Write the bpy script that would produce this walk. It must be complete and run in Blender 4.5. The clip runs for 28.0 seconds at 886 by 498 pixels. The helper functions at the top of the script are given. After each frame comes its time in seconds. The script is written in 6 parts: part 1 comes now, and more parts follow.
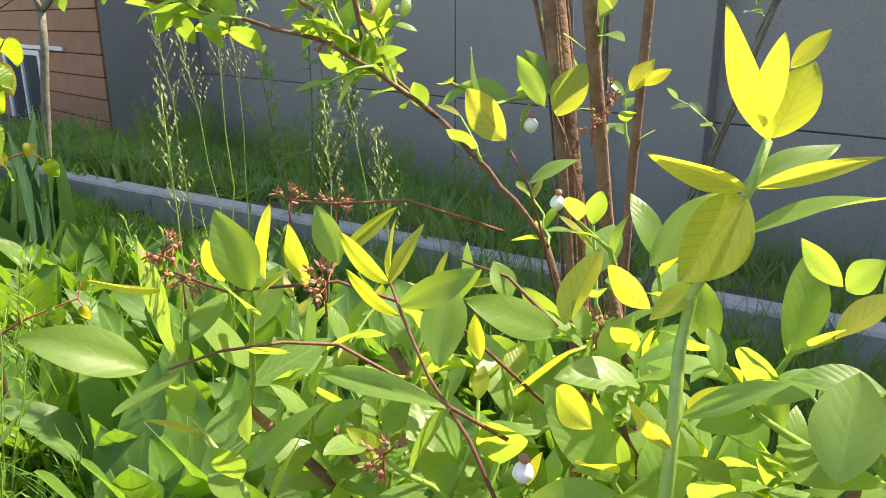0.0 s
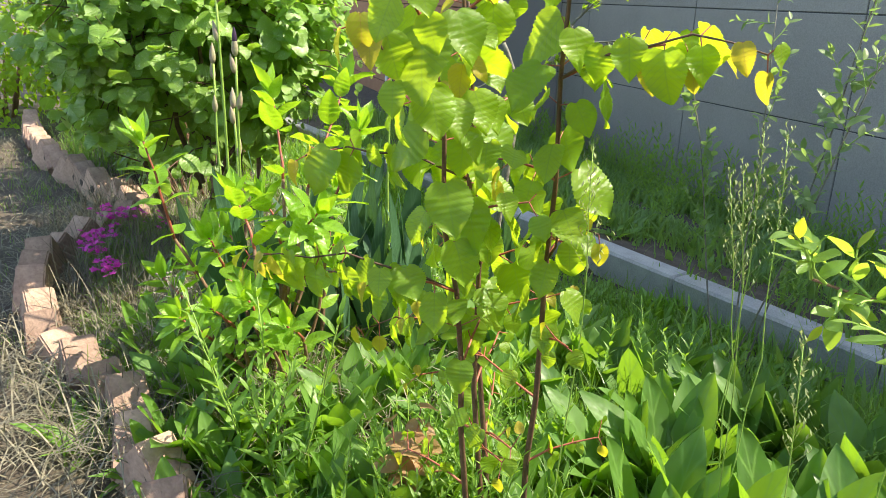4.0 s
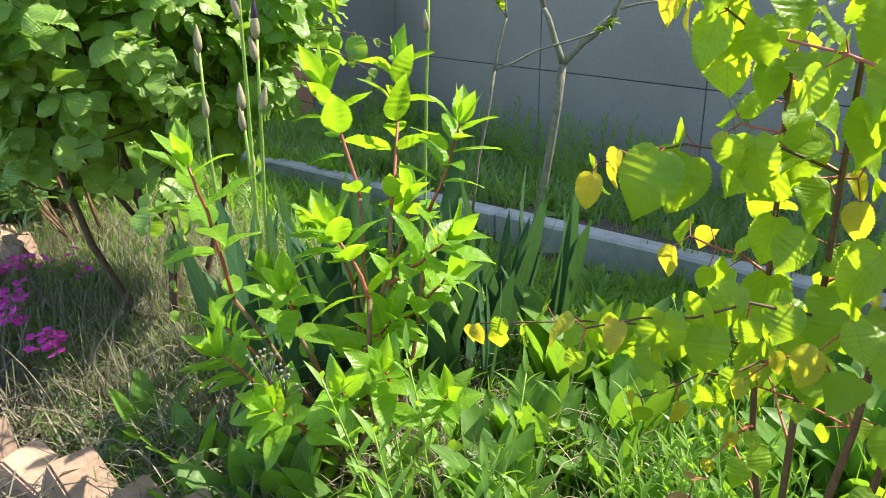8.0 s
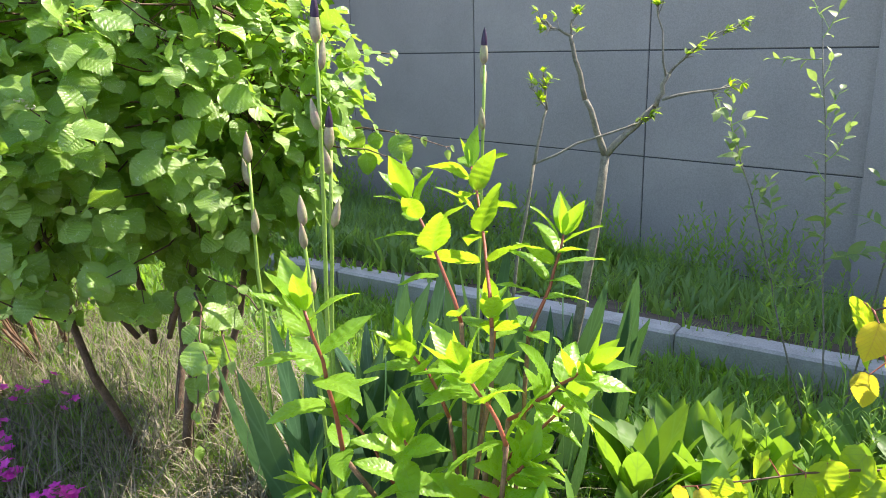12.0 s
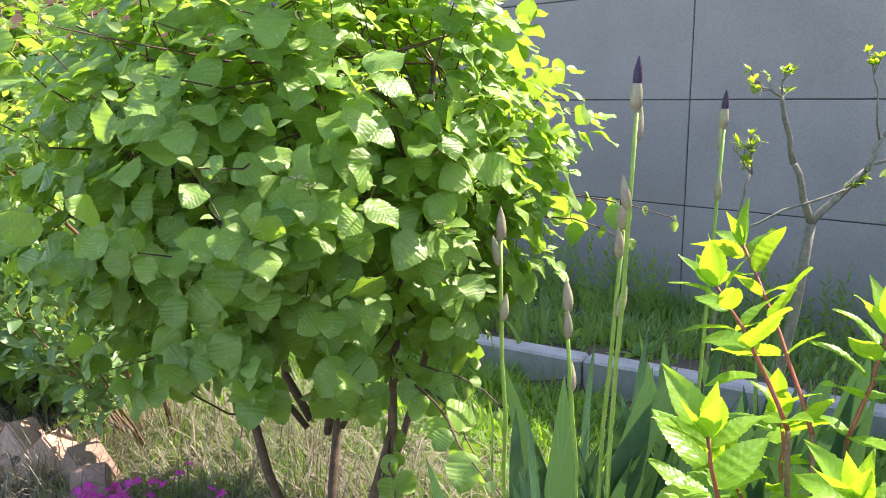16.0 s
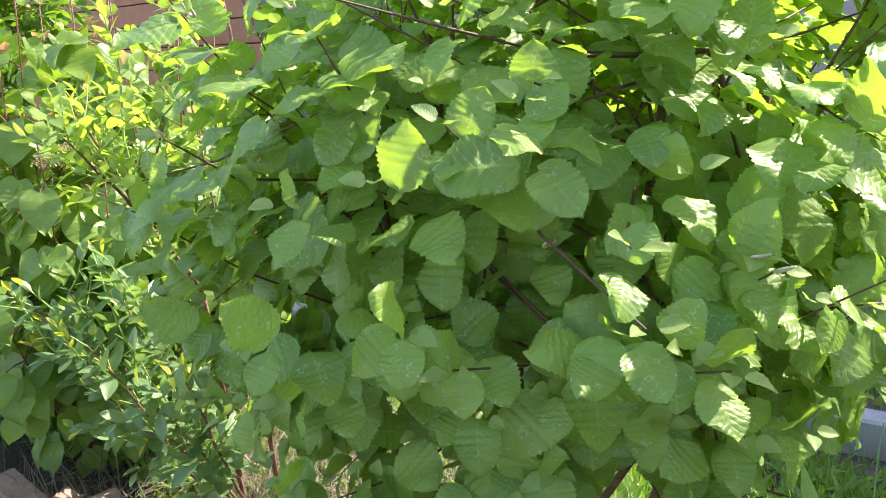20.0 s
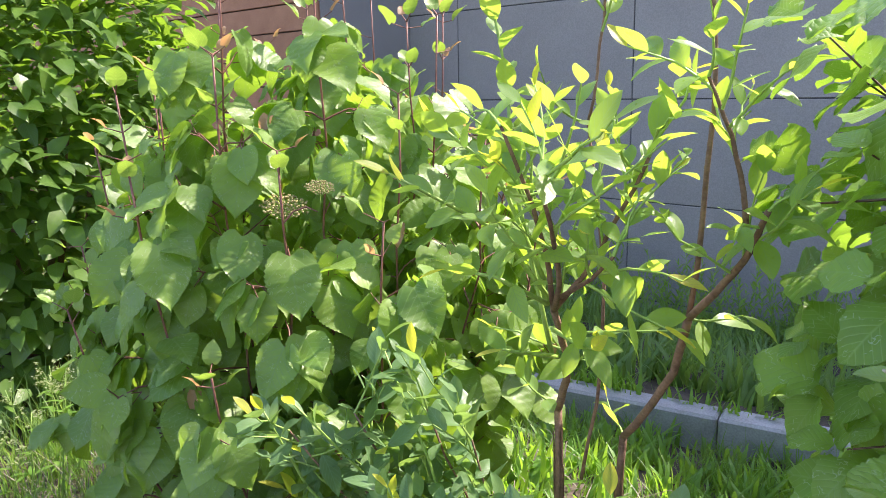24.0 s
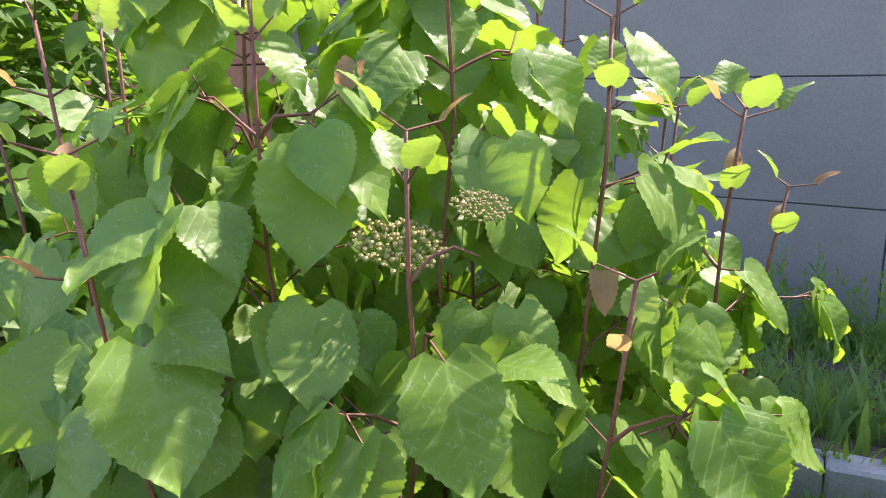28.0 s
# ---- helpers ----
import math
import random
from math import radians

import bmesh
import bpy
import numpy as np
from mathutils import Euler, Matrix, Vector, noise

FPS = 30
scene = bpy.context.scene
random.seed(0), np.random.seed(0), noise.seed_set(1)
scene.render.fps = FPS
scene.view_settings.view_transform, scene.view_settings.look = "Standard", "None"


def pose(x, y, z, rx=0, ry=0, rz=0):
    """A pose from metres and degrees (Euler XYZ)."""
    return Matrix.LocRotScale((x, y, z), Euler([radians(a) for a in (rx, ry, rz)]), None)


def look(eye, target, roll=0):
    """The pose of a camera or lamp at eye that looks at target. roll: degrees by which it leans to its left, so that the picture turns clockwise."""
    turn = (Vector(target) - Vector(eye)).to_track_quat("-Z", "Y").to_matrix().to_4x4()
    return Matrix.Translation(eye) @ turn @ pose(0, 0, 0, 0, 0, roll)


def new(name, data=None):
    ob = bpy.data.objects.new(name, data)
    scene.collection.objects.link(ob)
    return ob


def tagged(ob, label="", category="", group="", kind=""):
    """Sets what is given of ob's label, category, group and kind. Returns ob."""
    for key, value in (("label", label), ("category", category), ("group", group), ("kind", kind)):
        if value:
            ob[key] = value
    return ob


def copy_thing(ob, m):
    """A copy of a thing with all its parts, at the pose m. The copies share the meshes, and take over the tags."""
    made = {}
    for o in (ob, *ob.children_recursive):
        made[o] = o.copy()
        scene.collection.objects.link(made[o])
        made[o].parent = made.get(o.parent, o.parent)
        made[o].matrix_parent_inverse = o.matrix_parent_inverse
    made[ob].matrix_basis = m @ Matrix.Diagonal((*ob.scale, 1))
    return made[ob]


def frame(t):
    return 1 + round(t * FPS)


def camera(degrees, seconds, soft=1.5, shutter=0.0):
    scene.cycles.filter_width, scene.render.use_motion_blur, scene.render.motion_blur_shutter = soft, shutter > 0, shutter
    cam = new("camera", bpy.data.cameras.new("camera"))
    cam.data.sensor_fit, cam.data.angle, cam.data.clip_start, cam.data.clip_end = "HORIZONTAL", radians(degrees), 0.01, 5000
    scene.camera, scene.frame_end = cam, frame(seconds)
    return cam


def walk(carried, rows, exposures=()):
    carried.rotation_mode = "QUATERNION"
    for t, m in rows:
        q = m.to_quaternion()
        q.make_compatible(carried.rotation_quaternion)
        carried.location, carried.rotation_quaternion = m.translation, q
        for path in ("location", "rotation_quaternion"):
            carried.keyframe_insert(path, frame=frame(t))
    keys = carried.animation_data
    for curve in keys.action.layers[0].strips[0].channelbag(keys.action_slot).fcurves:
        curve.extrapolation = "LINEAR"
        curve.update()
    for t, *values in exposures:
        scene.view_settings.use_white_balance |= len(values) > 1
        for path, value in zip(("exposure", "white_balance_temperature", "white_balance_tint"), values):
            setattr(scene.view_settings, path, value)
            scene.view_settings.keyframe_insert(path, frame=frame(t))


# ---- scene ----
cam = camera(61.6, 28.0, 0.55)
METRES, EYE, TILT, LEAN, TURN = 5.6, 0.83, -17.0, 0.0, 45.0
ROWS = [
    (0.0, 0.0, 0.0, 0.0, 0.0, -0.0, 0.0),
    (0.5, -0.0088, -0.0049, 0.0059, 2.55, -0.1, -0.39),
    (1.0, -0.0182, -0.0124, 0.0147, 6.15, -0.27, -1.15),
    (1.5, -0.0239, -0.0174, 0.0293, 10.32, -0.51, -2.16),
    (2.0, -0.0312, -0.0211, 0.0434, 14.1, -0.74, -3.66),
    (2.5, -0.0357, -0.0269, 0.0567, 18.55, -1.58, -4.9),
    (3.0, -0.0397, -0.0288, 0.0629, 21.66, -2.6, -6.4),
    (3.5, -0.0578, -0.0228, 0.0633, 22.27, -2.81, -7.2),
    (4.0, -0.0863, -0.0208, 0.0607, 22.73, -3.32, -8.06),
    (4.5, -0.1113, -0.0197, 0.0554, 22.84, -3.44, -8.3),
    (6.5, -0.2106, 0.0136, 0.0619, 13.48, -3.08, -4.12),
    (7.0, -0.227, 0.0172, 0.059, 11.66, -3.25, -3.62),
    (7.5, -0.2399, 0.02, 0.0588, 8.63, -3.22, -1.68),
    (8.0, -0.2477, 0.0221, 0.0598, 7.49, -3.14, -1.58),
    (8.5, -0.2563, 0.0321, 0.0657, 6.64, -2.9, -1.11),
    (9.0, -0.2679, 0.0384, 0.0677, 5.54, -2.57, -0.72),
    (9.5, -0.2845, 0.0411, 0.0697, 4.65, -2.06, -0.36),
    (10.0, -0.2921, 0.0436, 0.0719, 4.02, -1.58, -0.21),
    (10.5, -0.3004, 0.0445, 0.0738, 3.25, -0.98, -0.24),
    (11.0, -0.3085, 0.0441, 0.0779, 1.75, 0.29, -0.21),
    (11.5, -0.3166, 0.0432, 0.0807, 1.03, 1.14, 0.34),
    (13.5, -0.3448, 0.0597, 0.0857, -0.73, 2.71, 3.88),
    (14.0, -0.3548, 0.0582, 0.0885, -0.45, 3.2, 3.68),
    (14.5, -0.3688, 0.0618, 0.0929, -0.26, 3.75, 3.09),
    (15.0, -0.3904, 0.0664, 0.1022, -0.44, 4.62, 2.36),
    (15.5, -0.4134, 0.0758, 0.1082, -0.82, 5.12, 2.07),
    (16.0, -0.4315, 0.0813, 0.1025, -1.56, 4.78, 1.52),
    (16.5, -0.4446, 0.0904, 0.1006, -1.5, 4.04, 0.5),
    (17.0, -0.4495, 0.1015, 0.1092, 0.91, 3.79, 0.07),
    (17.5, -0.4598, 0.113, 0.1106, 1.57, 3.78, -0.1),
    (18.0, -0.4779, 0.1203, 0.1085, 1.3, 3.28, 0.1),
    (18.5, -0.4981, 0.1255, 0.1129, 0.58, 2.88, 0.42),
    (19.0, -0.5094, 0.1342, 0.1199, -1.01, 2.89, 0.85),
    (19.5, -0.5136, 0.1548, 0.1291, -2.02, 3.04, 1.3),
    (20.0, -0.5278, 0.1708, 0.1375, -2.9, 3.32, 1.47),
    (20.5, -0.5593, 0.1852, 0.1446, -4.91, 4.19, 1.67),
    (21.0, -0.5845, 0.1949, 0.1502, -5.38, 4.71, 2.19),
    (21.5, -0.5935, 0.2115, 0.1579, -4.48, 5.16, 2.39),
    (22.0, -0.6007, 0.2278, 0.1611, -2.25, 5.5, 2.1),
    (22.5, -0.6177, 0.2442, 0.1619, -1.82, 5.51, 2.12),
    (24.5, -0.6729, 0.3084, 0.1742, -3.06, 5.37, 2.24),
    (25.0, -0.6774, 0.3242, 0.1777, -3.18, 4.98, 2.54),
    (25.5, -0.6888, 0.3442, 0.1846, -3.42, 4.77, 2.96),
    (26.0, -0.708, 0.3626, 0.1906, -4.24, 4.65, 3.34),
    (26.5, -0.7165, 0.3765, 0.1905, -5.83, 4.34, 3.63),
    (27.0, -0.7182, 0.3944, 0.1939, -6.69, 4.18, 3.62),
    (27.5, -0.7167, 0.4106, 0.1979, -7.15, 4.21, 3.51),
    (28.0, -0.7148, 0.4245, 0.1998, -7.63, 4.33, 3.58),
]
DRIFT = [(20.0, 0.0), (24.5, -0.95), (28.0, -1.0)]   # slow error of the pitch, in degrees


def drift(t):
    return float(np.interp(t, [a for a, _ in DRIFT], [b for _, b in DRIFT]))


walk(cam, [(t, pose(0, 0, EYE, TILT, LEAN, TURN) @ pose(METRES * x, METRES * y, METRES * z, 90 + pitch + drift(t), roll, yaw)) for t, x, y, z, yaw, pitch, roll in ROWS],
     [(0.0, 1.69, 7700, 14), (4.0, 1.80, 7400, 7), (8.0, 1.76, 7200, 4), (11.5, 1.93, 7050, 14), (19.0, 2.10, 7050, 21), (22.5, 2.00, 6800, 24), (25.0, 1.95, 6700, 25), (28.0, 1.88, 6700, 25)])

# ---- light ----
world = bpy.data.worlds.new("sky")
scene.world = world
world.use_nodes = True
wn = world.node_tree.nodes
sky = wn.new("ShaderNodeTexSky")
sky.sky_type, sky.sun_disc = "NISHITA", False
SUN_EL, SUN_AZ = radians(50), radians(20)   # azimuth from +Y towards +X
sky.sun_elevation, sky.sun_rotation = SUN_EL, SUN_AZ
sky.altitude, sky.air_density, sky.dust_density, sky.ozone_density = 100, 1.0, 1.0, 1.0
wn["Background"].inputs[1].default_value = 0.14
world.node_tree.links.new(sky.outputs[0], wn["Background"].inputs[0])
sun = new("sun", bpy.data.lights.new("sun", "SUN"))
sun.data.energy, sun.data.angle, sun.data.color = 3.3, radians(0.53), (1.0, 0.95, 0.86)
SUN_DIR = Vector((math.sin(SUN_AZ) * math.cos(SUN_EL), math.cos(SUN_AZ) * math.cos(SUN_EL), math.sin(SUN_EL)))
sun.matrix_world = look(SUN_DIR * 30, (0, 0, 0))

# ---- materials ----


def nodes_of(name):
    m = bpy.data.materials.new(name)
    m.use_nodes = True
    nt = m.node_tree
    return m, nt, nt.nodes, nt.nodes["Principled BSDF"], nt.links.new


def ramp(nt, fac, stops):
    r = nt.nodes.new("ShaderNodeValToRGB")
    while len(r.color_ramp.elements) < len(stops):
        r.color_ramp.elements.new(0.5)
    for e, (p, c) in zip(r.color_ramp.elements, stops):
        e.position, e.color = p, (*c, 1)
    nt.links.new(fac, r.inputs[0])
    return r.outputs[0]


def noise_node(nt, scale, detail=4, coords=None, rough=0.55):
    n = nt.nodes.new("ShaderNodeTexNoise")
    n.inputs["Scale"].default_value, n.inputs["Detail"].default_value, n.inputs["Roughness"].default_value = scale, detail, rough
    if coords is not None:
        nt.links.new(coords, n.inputs["Vector"])
    return n.outputs["Fac"]


def mix(nt, fac, a, b, kind="MIX"):
    x = nt.nodes.new("ShaderNodeMix")
    x.data_type, x.blend_type = "RGBA", kind
    for v, sock in ((fac, x.inputs[0]), (a, x.inputs[6]), (b, x.inputs[7])):
        if hasattr(v, "is_output"):
            nt.links.new(v, sock)
        else:
            sock.default_value = v if not isinstance(v, tuple) else (*v, 1)
    return x.outputs[2]


def bump(nt, bsdf, height, strength=0.3, distance=0.01):
    b = nt.nodes.new("ShaderNodeBump")
    b.inputs["Strength"].default_value, b.inputs["Distance"].default_value = strength, distance
    nt.links.new(height, b.inputs["Height"])
    nt.links.new(b.outputs[0], bsdf.inputs["Normal"])


def surface(name, low, high, scale=8.0, fine=60.0, rough=0.85, relief=0.3, spread=0.12, metal=0.0):
    """A plain rough surface: two colours by broad noise, fine grain, relief, and a little change from piece to piece."""
    m, nt, nd, bsdf, link = nodes_of(name)
    co = nd.new("ShaderNodeTexCoord").outputs["Object"]
    broad, grain = noise_node(nt, scale, 5, co), noise_node(nt, fine, 6, co)
    c = ramp(nt, broad, [(0.3, low), (0.7, high)])
    c = mix(nt, 0.35, c, ramp(nt, grain, [(0.3, tuple(v * 0.55 for v in low)), (0.75, tuple(min(1, v * 1.2) for v in high))]))
    info = nd.new("ShaderNodeObjectInfo").outputs["Random"]
    hsv = nd.new("ShaderNodeHueSaturation")
    mr = nd.new("ShaderNodeMapRange")
    mr.inputs[3].default_value, mr.inputs[4].default_value = 1 - spread, 1 + spread
    link(info, mr.inputs[0])
    link(mr.outputs[0], hsv.inputs["Value"])
    link(c, hsv.inputs["Color"])
    link(hsv.outputs[0], bsdf.inputs["Base Color"])
    bsdf.inputs["Roughness"].default_value, bsdf.inputs["Metallic"].default_value = rough, metal
    bump(nt, bsdf, grain, relief, 0.004)
    return m


def leaf_material(name, low, high, glow, rough=0.42, veins=16.0, share=0.45, specks=0.0, relief=0.5):
    """A leaf: UV.x across (0.5 is the midrib), UV.y along. Diffuse and gloss above, light that passes through, ribs as relief."""
    m, nt, nd, bsdf, link = nodes_of(name)
    uv = nd.new("ShaderNodeUVMap").outputs[0]
    sep = nd.new("ShaderNodeSeparateXYZ")
    link(uv, sep.inputs[0])
    co = nd.new("ShaderNodeTexCoord").outputs["Object"]
    geo = nd.new("ShaderNodeNewGeometry").outputs["Random Per Island"]
    info = nd.new("ShaderNodeObjectInfo").outputs["Random"]
    add = nd.new("ShaderNodeMath")
    add.operation = "ADD"
    link(geo, add.inputs[0]), link(info, add.inputs[1])
    fr = nd.new("ShaderNodeMath")
    fr.operation = "FRACT"
    link(add.outputs[0], fr.inputs[0])
    base = ramp(nt, fr.outputs[0], [(0.0, low), (1.0, high)])
    broad = noise_node(nt, 40, 3, co)
    base = mix(nt, mixfac(nt, broad, 0.35), base, tuple(v * 0.6 for v in low))
    # ribs: |u-0.5| against v, in herringbone
    u = nd.new("ShaderNodeMath")
    u.operation = "SUBTRACT"
    link(sep.outputs[0], u.inputs[0])
    u.inputs[1].default_value = 0.5
    au = nd.new("ShaderNodeMath")
    au.operation = "ABSOLUTE"
    link(u.outputs[0], au.inputs[0])
    slant = nd.new("ShaderNodeMath")
    slant.operation = "MULTIPLY_ADD"
    link(au.outputs[0], slant.inputs[0])
    slant.inputs[1].default_value = -0.75
    link(sep.outputs[1], slant.inputs[2])
    wave = nd.new("ShaderNodeMath")
    wave.operation = "MULTIPLY"
    link(slant.outputs[0], wave.inputs[0])
    wave.inputs[1].default_value = veins * 3.1416
    sn = nd.new("ShaderNodeMath")
    sn.operation = "SINE"
    link(wave.outputs[0], sn.inputs[0])
    rib = nd.new("ShaderNodeMath")
    rib.operation = "ABSOLUTE"
    link(sn.outputs[0], rib.inputs[0])
    mid = nd.new("ShaderNodeMapRange")
    mid.inputs[1].default_value, mid.inputs[2].default_value = 0.0, 0.03
    link(au.outputs[0], mid.inputs[0])
    ribline = nd.new("ShaderNodeMapRange")
    ribline.inputs[1].default_value, ribline.inputs[2].default_value = 0.0, 0.34
    link(rib.outputs[0], ribline.inputs[0])
    both = nd.new("ShaderNodeMath")
    both.operation = "MULTIPLY"
    link(mid.outputs[0], both.inputs[0]), link(ribline.outputs[0], both.inputs[1])
    pale = tuple(min(1, v * 1.2 + 0.01) for v in high)
    base = mix(nt, both.outputs[0], pale, base)
    if specks:
        scrawl = ramp(nt, noise_node(nt, 110, 1, co), [(0.465, (0, 0, 0)), (0.50, (1, 1, 1)), (0.535, (0, 0, 0))])
        patch = ramp(nt, noise_node(nt, 70, 2, co), [(0.55, (0, 0, 0)), (0.60, (specks,) * 3)])
        base = mix(nt, mix(nt, 1.0, scrawl, patch, "MULTIPLY"), base, (0.62, 0.66, 0.54))
    link(base, bsdf.inputs["Base Color"])
    gloss = nd.new("ShaderNodeMapRange")
    gloss.inputs[1].default_value, gloss.inputs[2].default_value = 0.35, 0.65
    gloss.inputs[3].default_value, gloss.inputs[4].default_value = rough - 0.12, rough + 0.14
    link(noise_node(nt, 70, 2, co), gloss.inputs[0])
    link(gloss.outputs[0], bsdf.inputs["Roughness"])
    bsdf.inputs["Specular IOR Level"].default_value = 0.5
    hgt = nd.new("ShaderNodeMath")
    hgt.operation = "POWER"
    link(rib.outputs[0], hgt.inputs[0])
    hgt.inputs[1].default_value = 0.5
    fine = noise_node(nt, 260, 3, co)
    hsum = nd.new("ShaderNodeMath")
    hsum.operation = "MULTIPLY_ADD"
    link(fine, hsum.inputs[0])
    hsum.inputs[1].default_value = 1.1
    link(hgt.outputs[0], hsum.inputs[2])
    bump(nt, bsdf, hsum.outputs[0], relief * 0.45, 0.0011)
    tr = nd.new("ShaderNodeBsdfTranslucent")
    tcol = mix(nt, both.outputs[0], tuple(v * 0.28 for v in glow), glow)
    tcol = mix(nt, 0.35, tcol, mix(nt, 1.0, base, (2.6, 2.6, 2.0), "MULTIPLY"))
    link(tcol, tr.inputs[0])
    ms = nd.new("ShaderNodeMixShader")
    ms.inputs[0].default_value = share
    link(bsdf.outputs[0], ms.inputs[1]), link(tr.outputs[0], ms.inputs[2])
    link(ms.outputs[0], nd["Material Output"].inputs[0])
    return m


def mixfac(nt, fac, amount):
    r = nt.nodes.new("ShaderNodeMapRange")
    r.inputs[1].default_value, r.inputs[2].default_value = 0.35, 0.75
    r.inputs[3].default_value, r.inputs[4].default_value = 0.0, amount
    nt.links.new(fac, r.inputs[0])
    return r.outputs[0]


M_BLUE = leaf_material("blueberry_leaf", (0.13, 0.25, 0.065), (0.23, 0.37, 0.09), (0.60, 0.78, 0.03), 0.38, 7, 0.52, 0.0, 0.30)
M_BLUE_TIP = leaf_material("blueberry_young_leaf", (0.26, 0.38, 0.05), (0.44, 0.40, 0.08), (0.88, 0.88, 0.03), 0.42, 7, 0.60, 0.0, 0.30)
# darker, duller copy of the blueberry leaf: shade put into the colour
M_BLUE_SHADED = leaf_material("shaded_blueberry_leaf", (0.085, 0.175, 0.07), (0.15, 0.265, 0.10), (0.36, 0.56, 0.06), 0.42, 7, 0.36, 0.0, 0.3)
M_VIB = leaf_material("viburnum_leaf", (0.125, 0.235, 0.05), (0.22, 0.36, 0.072), (0.48, 0.80, 0.02), 0.40, 8, 0.37, 0.45, 1.0)
M_VIB_TIP = leaf_material("young_viburnum_leaf", (0.17, 0.28, 0.08), (0.26, 0.37, 0.12), (0.5, 0.7, 0.05), 0.5, 8, 0.4, 0.0, 0.8)
M_SAP = leaf_material("sapling_leaf", (0.13, 0.25, 0.03), (0.22, 0.35, 0.04), (0.62, 0.78, 0.012), 0.40, 8, 0.56, 0.0, 0.7)
M_SAP_TIP = leaf_material("sapling_young_leaf", (0.26, 0.31, 0.04), (0.40, 0.31, 0.05), (0.78, 0.70, 0.02), 0.45, 8, 0.55, 0.0, 0.7)
M_CORD = leaf_material("broad_viburnum_leaf", (0.112, 0.212, 0.042), (0.19, 0.31, 0.056), (0.46, 0.72, 0.02), 0.46, 7, 0.40, 0.25, 0.6)
M_CORD_TIP = leaf_material("young_broad_viburnum_leaf", (0.16, 0.28, 0.055), (0.24, 0.35, 0.07), (0.36, 0.54, 0.04), 0.45, 7, 0.38, 0.0, 0.6)
M_BRONZE = leaf_material("bronze_young_leaf", (0.34, 0.20, 0.10), (0.44, 0.27, 0.14), (0.65, 0.32, 0.10), 0.45, 11, 0.45, 0.0, 0.9)
M_HYD = leaf_material("hydrangea_leaf", (0.13, 0.28, 0.03), (0.22, 0.40, 0.045), (0.55, 0.80, 0.012), 0.33, 8, 0.47, 0.0, 0.9)
M_WEED = leaf_material("weed_leaf", (0.09, 0.21, 0.035), (0.17, 0.32, 0.055), (0.42, 0.70, 0.015), 0.42, 5, 0.46, 0.0, 0.3)
M_LILY = leaf_material("lily_leaf", (0.062, 0.15, 0.030), (0.118, 0.24, 0.042), (0.38, 0.64, 0.018), 0.52, 3, 0.40, 0.0, 0.25)
M_HERB = leaf_material("herb_leaf", (0.105, 0.225, 0.036), (0.185, 0.33, 0.052), (0.50, 0.74, 0.02), 0.45, 5, 0.46, 0.0, 0.3)
M_IRIS = leaf_material("iris_leaf", (0.030, 0.085, 0.048), (0.058, 0.135, 0.064), (0.16, 0.36, 0.06), 0.45, 3, 0.18, 0.0, 0.15)
M_GRASS = leaf_material("grass", (0.065, 0.145, 0.032), (0.13, 0.235, 0.06), (0.36, 0.58, 0.03), 0.45, 2, 0.5, 0.0, 0.1)
# grass and weeds by the wall: colour lightened to offset the wall's shade
M_STRIP_LIFTED = leaf_material("lightened_strip_grass", (0.09, 0.185, 0.05), (0.175, 0.29, 0.085), (0.38, 0.60, 0.05), 0.45, 2, 0.45, 0.0, 0.1)
M_STRAW = leaf_material("straw", (0.035, 0.028, 0.018), (0.32, 0.285, 0.20), (0.24, 0.21, 0.12), 0.6, 2, 0.2, 0.0, 0.1)
M_SEED = leaf_material("seed_head", (0.20, 0.26, 0.10), (0.32, 0.36, 0.17), (0.5, 0.55, 0.22), 0.6, 2, 0.35, 0.0, 0.1)
M_HEDGE = leaf_material("hedge_leaf", (0.05, 0.125, 0.022), (0.12, 0.22, 0.035), (0.32, 0.54, 0.015), 0.42, 9, 0.42, 0.0, 0.4)
M_GREYLEAF = leaf_material("grey_green_leaf", (0.12, 0.20, 0.08), (0.20, 0.29, 0.11), (0.36, 0.52, 0.08), 0.45, 7, 0.42, 0.0, 0.3)
M_PETAL = leaf_material("phlox_petal", (0.55, 0.03, 0.40), (0.74, 0.08, 0.54), (0.75, 0.10, 0.55), 0.5, 4, 0.4, 0.0, 0.1)
M_BARK = surface("brown_bark", (0.11, 0.058, 0.035), (0.31, 0.18, 0.11), 30, 160, 0.85, 0.8)
M_TRUNK = surface("dark_bark", (0.065, 0.042, 0.03), (0.18, 0.12, 0.08), 45, 200, 0.9, 0.8)
M_BARK_GREY = surface("grey_bark", (0.12, 0.11, 0.085), (0.30, 0.28, 0.22), 55, 260, 0.9, 0.8)
M_DARK_STEM = surface("dark_stem", (0.07, 0.035, 0.025), (0.15, 0.08, 0.05), 40, 200, 0.6, 0.4)
M_REDBROWN = surface("red_brown_stem", (0.15, 0.055, 0.035), (0.27, 0.11, 0.07), 40, 200, 0.55, 0.3)
M_RED_STEM = surface("red_stem", (0.30, 0.06, 0.04), (0.42, 0.13, 0.08), 40, 200, 0.5, 0.3)
M_GREEN_STEM = surface("green_stem", (0.20, 0.34, 0.05), (0.32, 0.47, 0.10), 40, 200, 0.5, 0.2)
M_WALL = surface("grey_panel", (0.28, 0.255, 0.232), (0.36, 0.328, 0.298), 1.3, 90, 0.85, 0.35, 0.04)
M_JOINT = surface("dark_joint", (0.07, 0.07, 0.075), (0.10, 0.10, 0.10), 8, 60, 0.9)
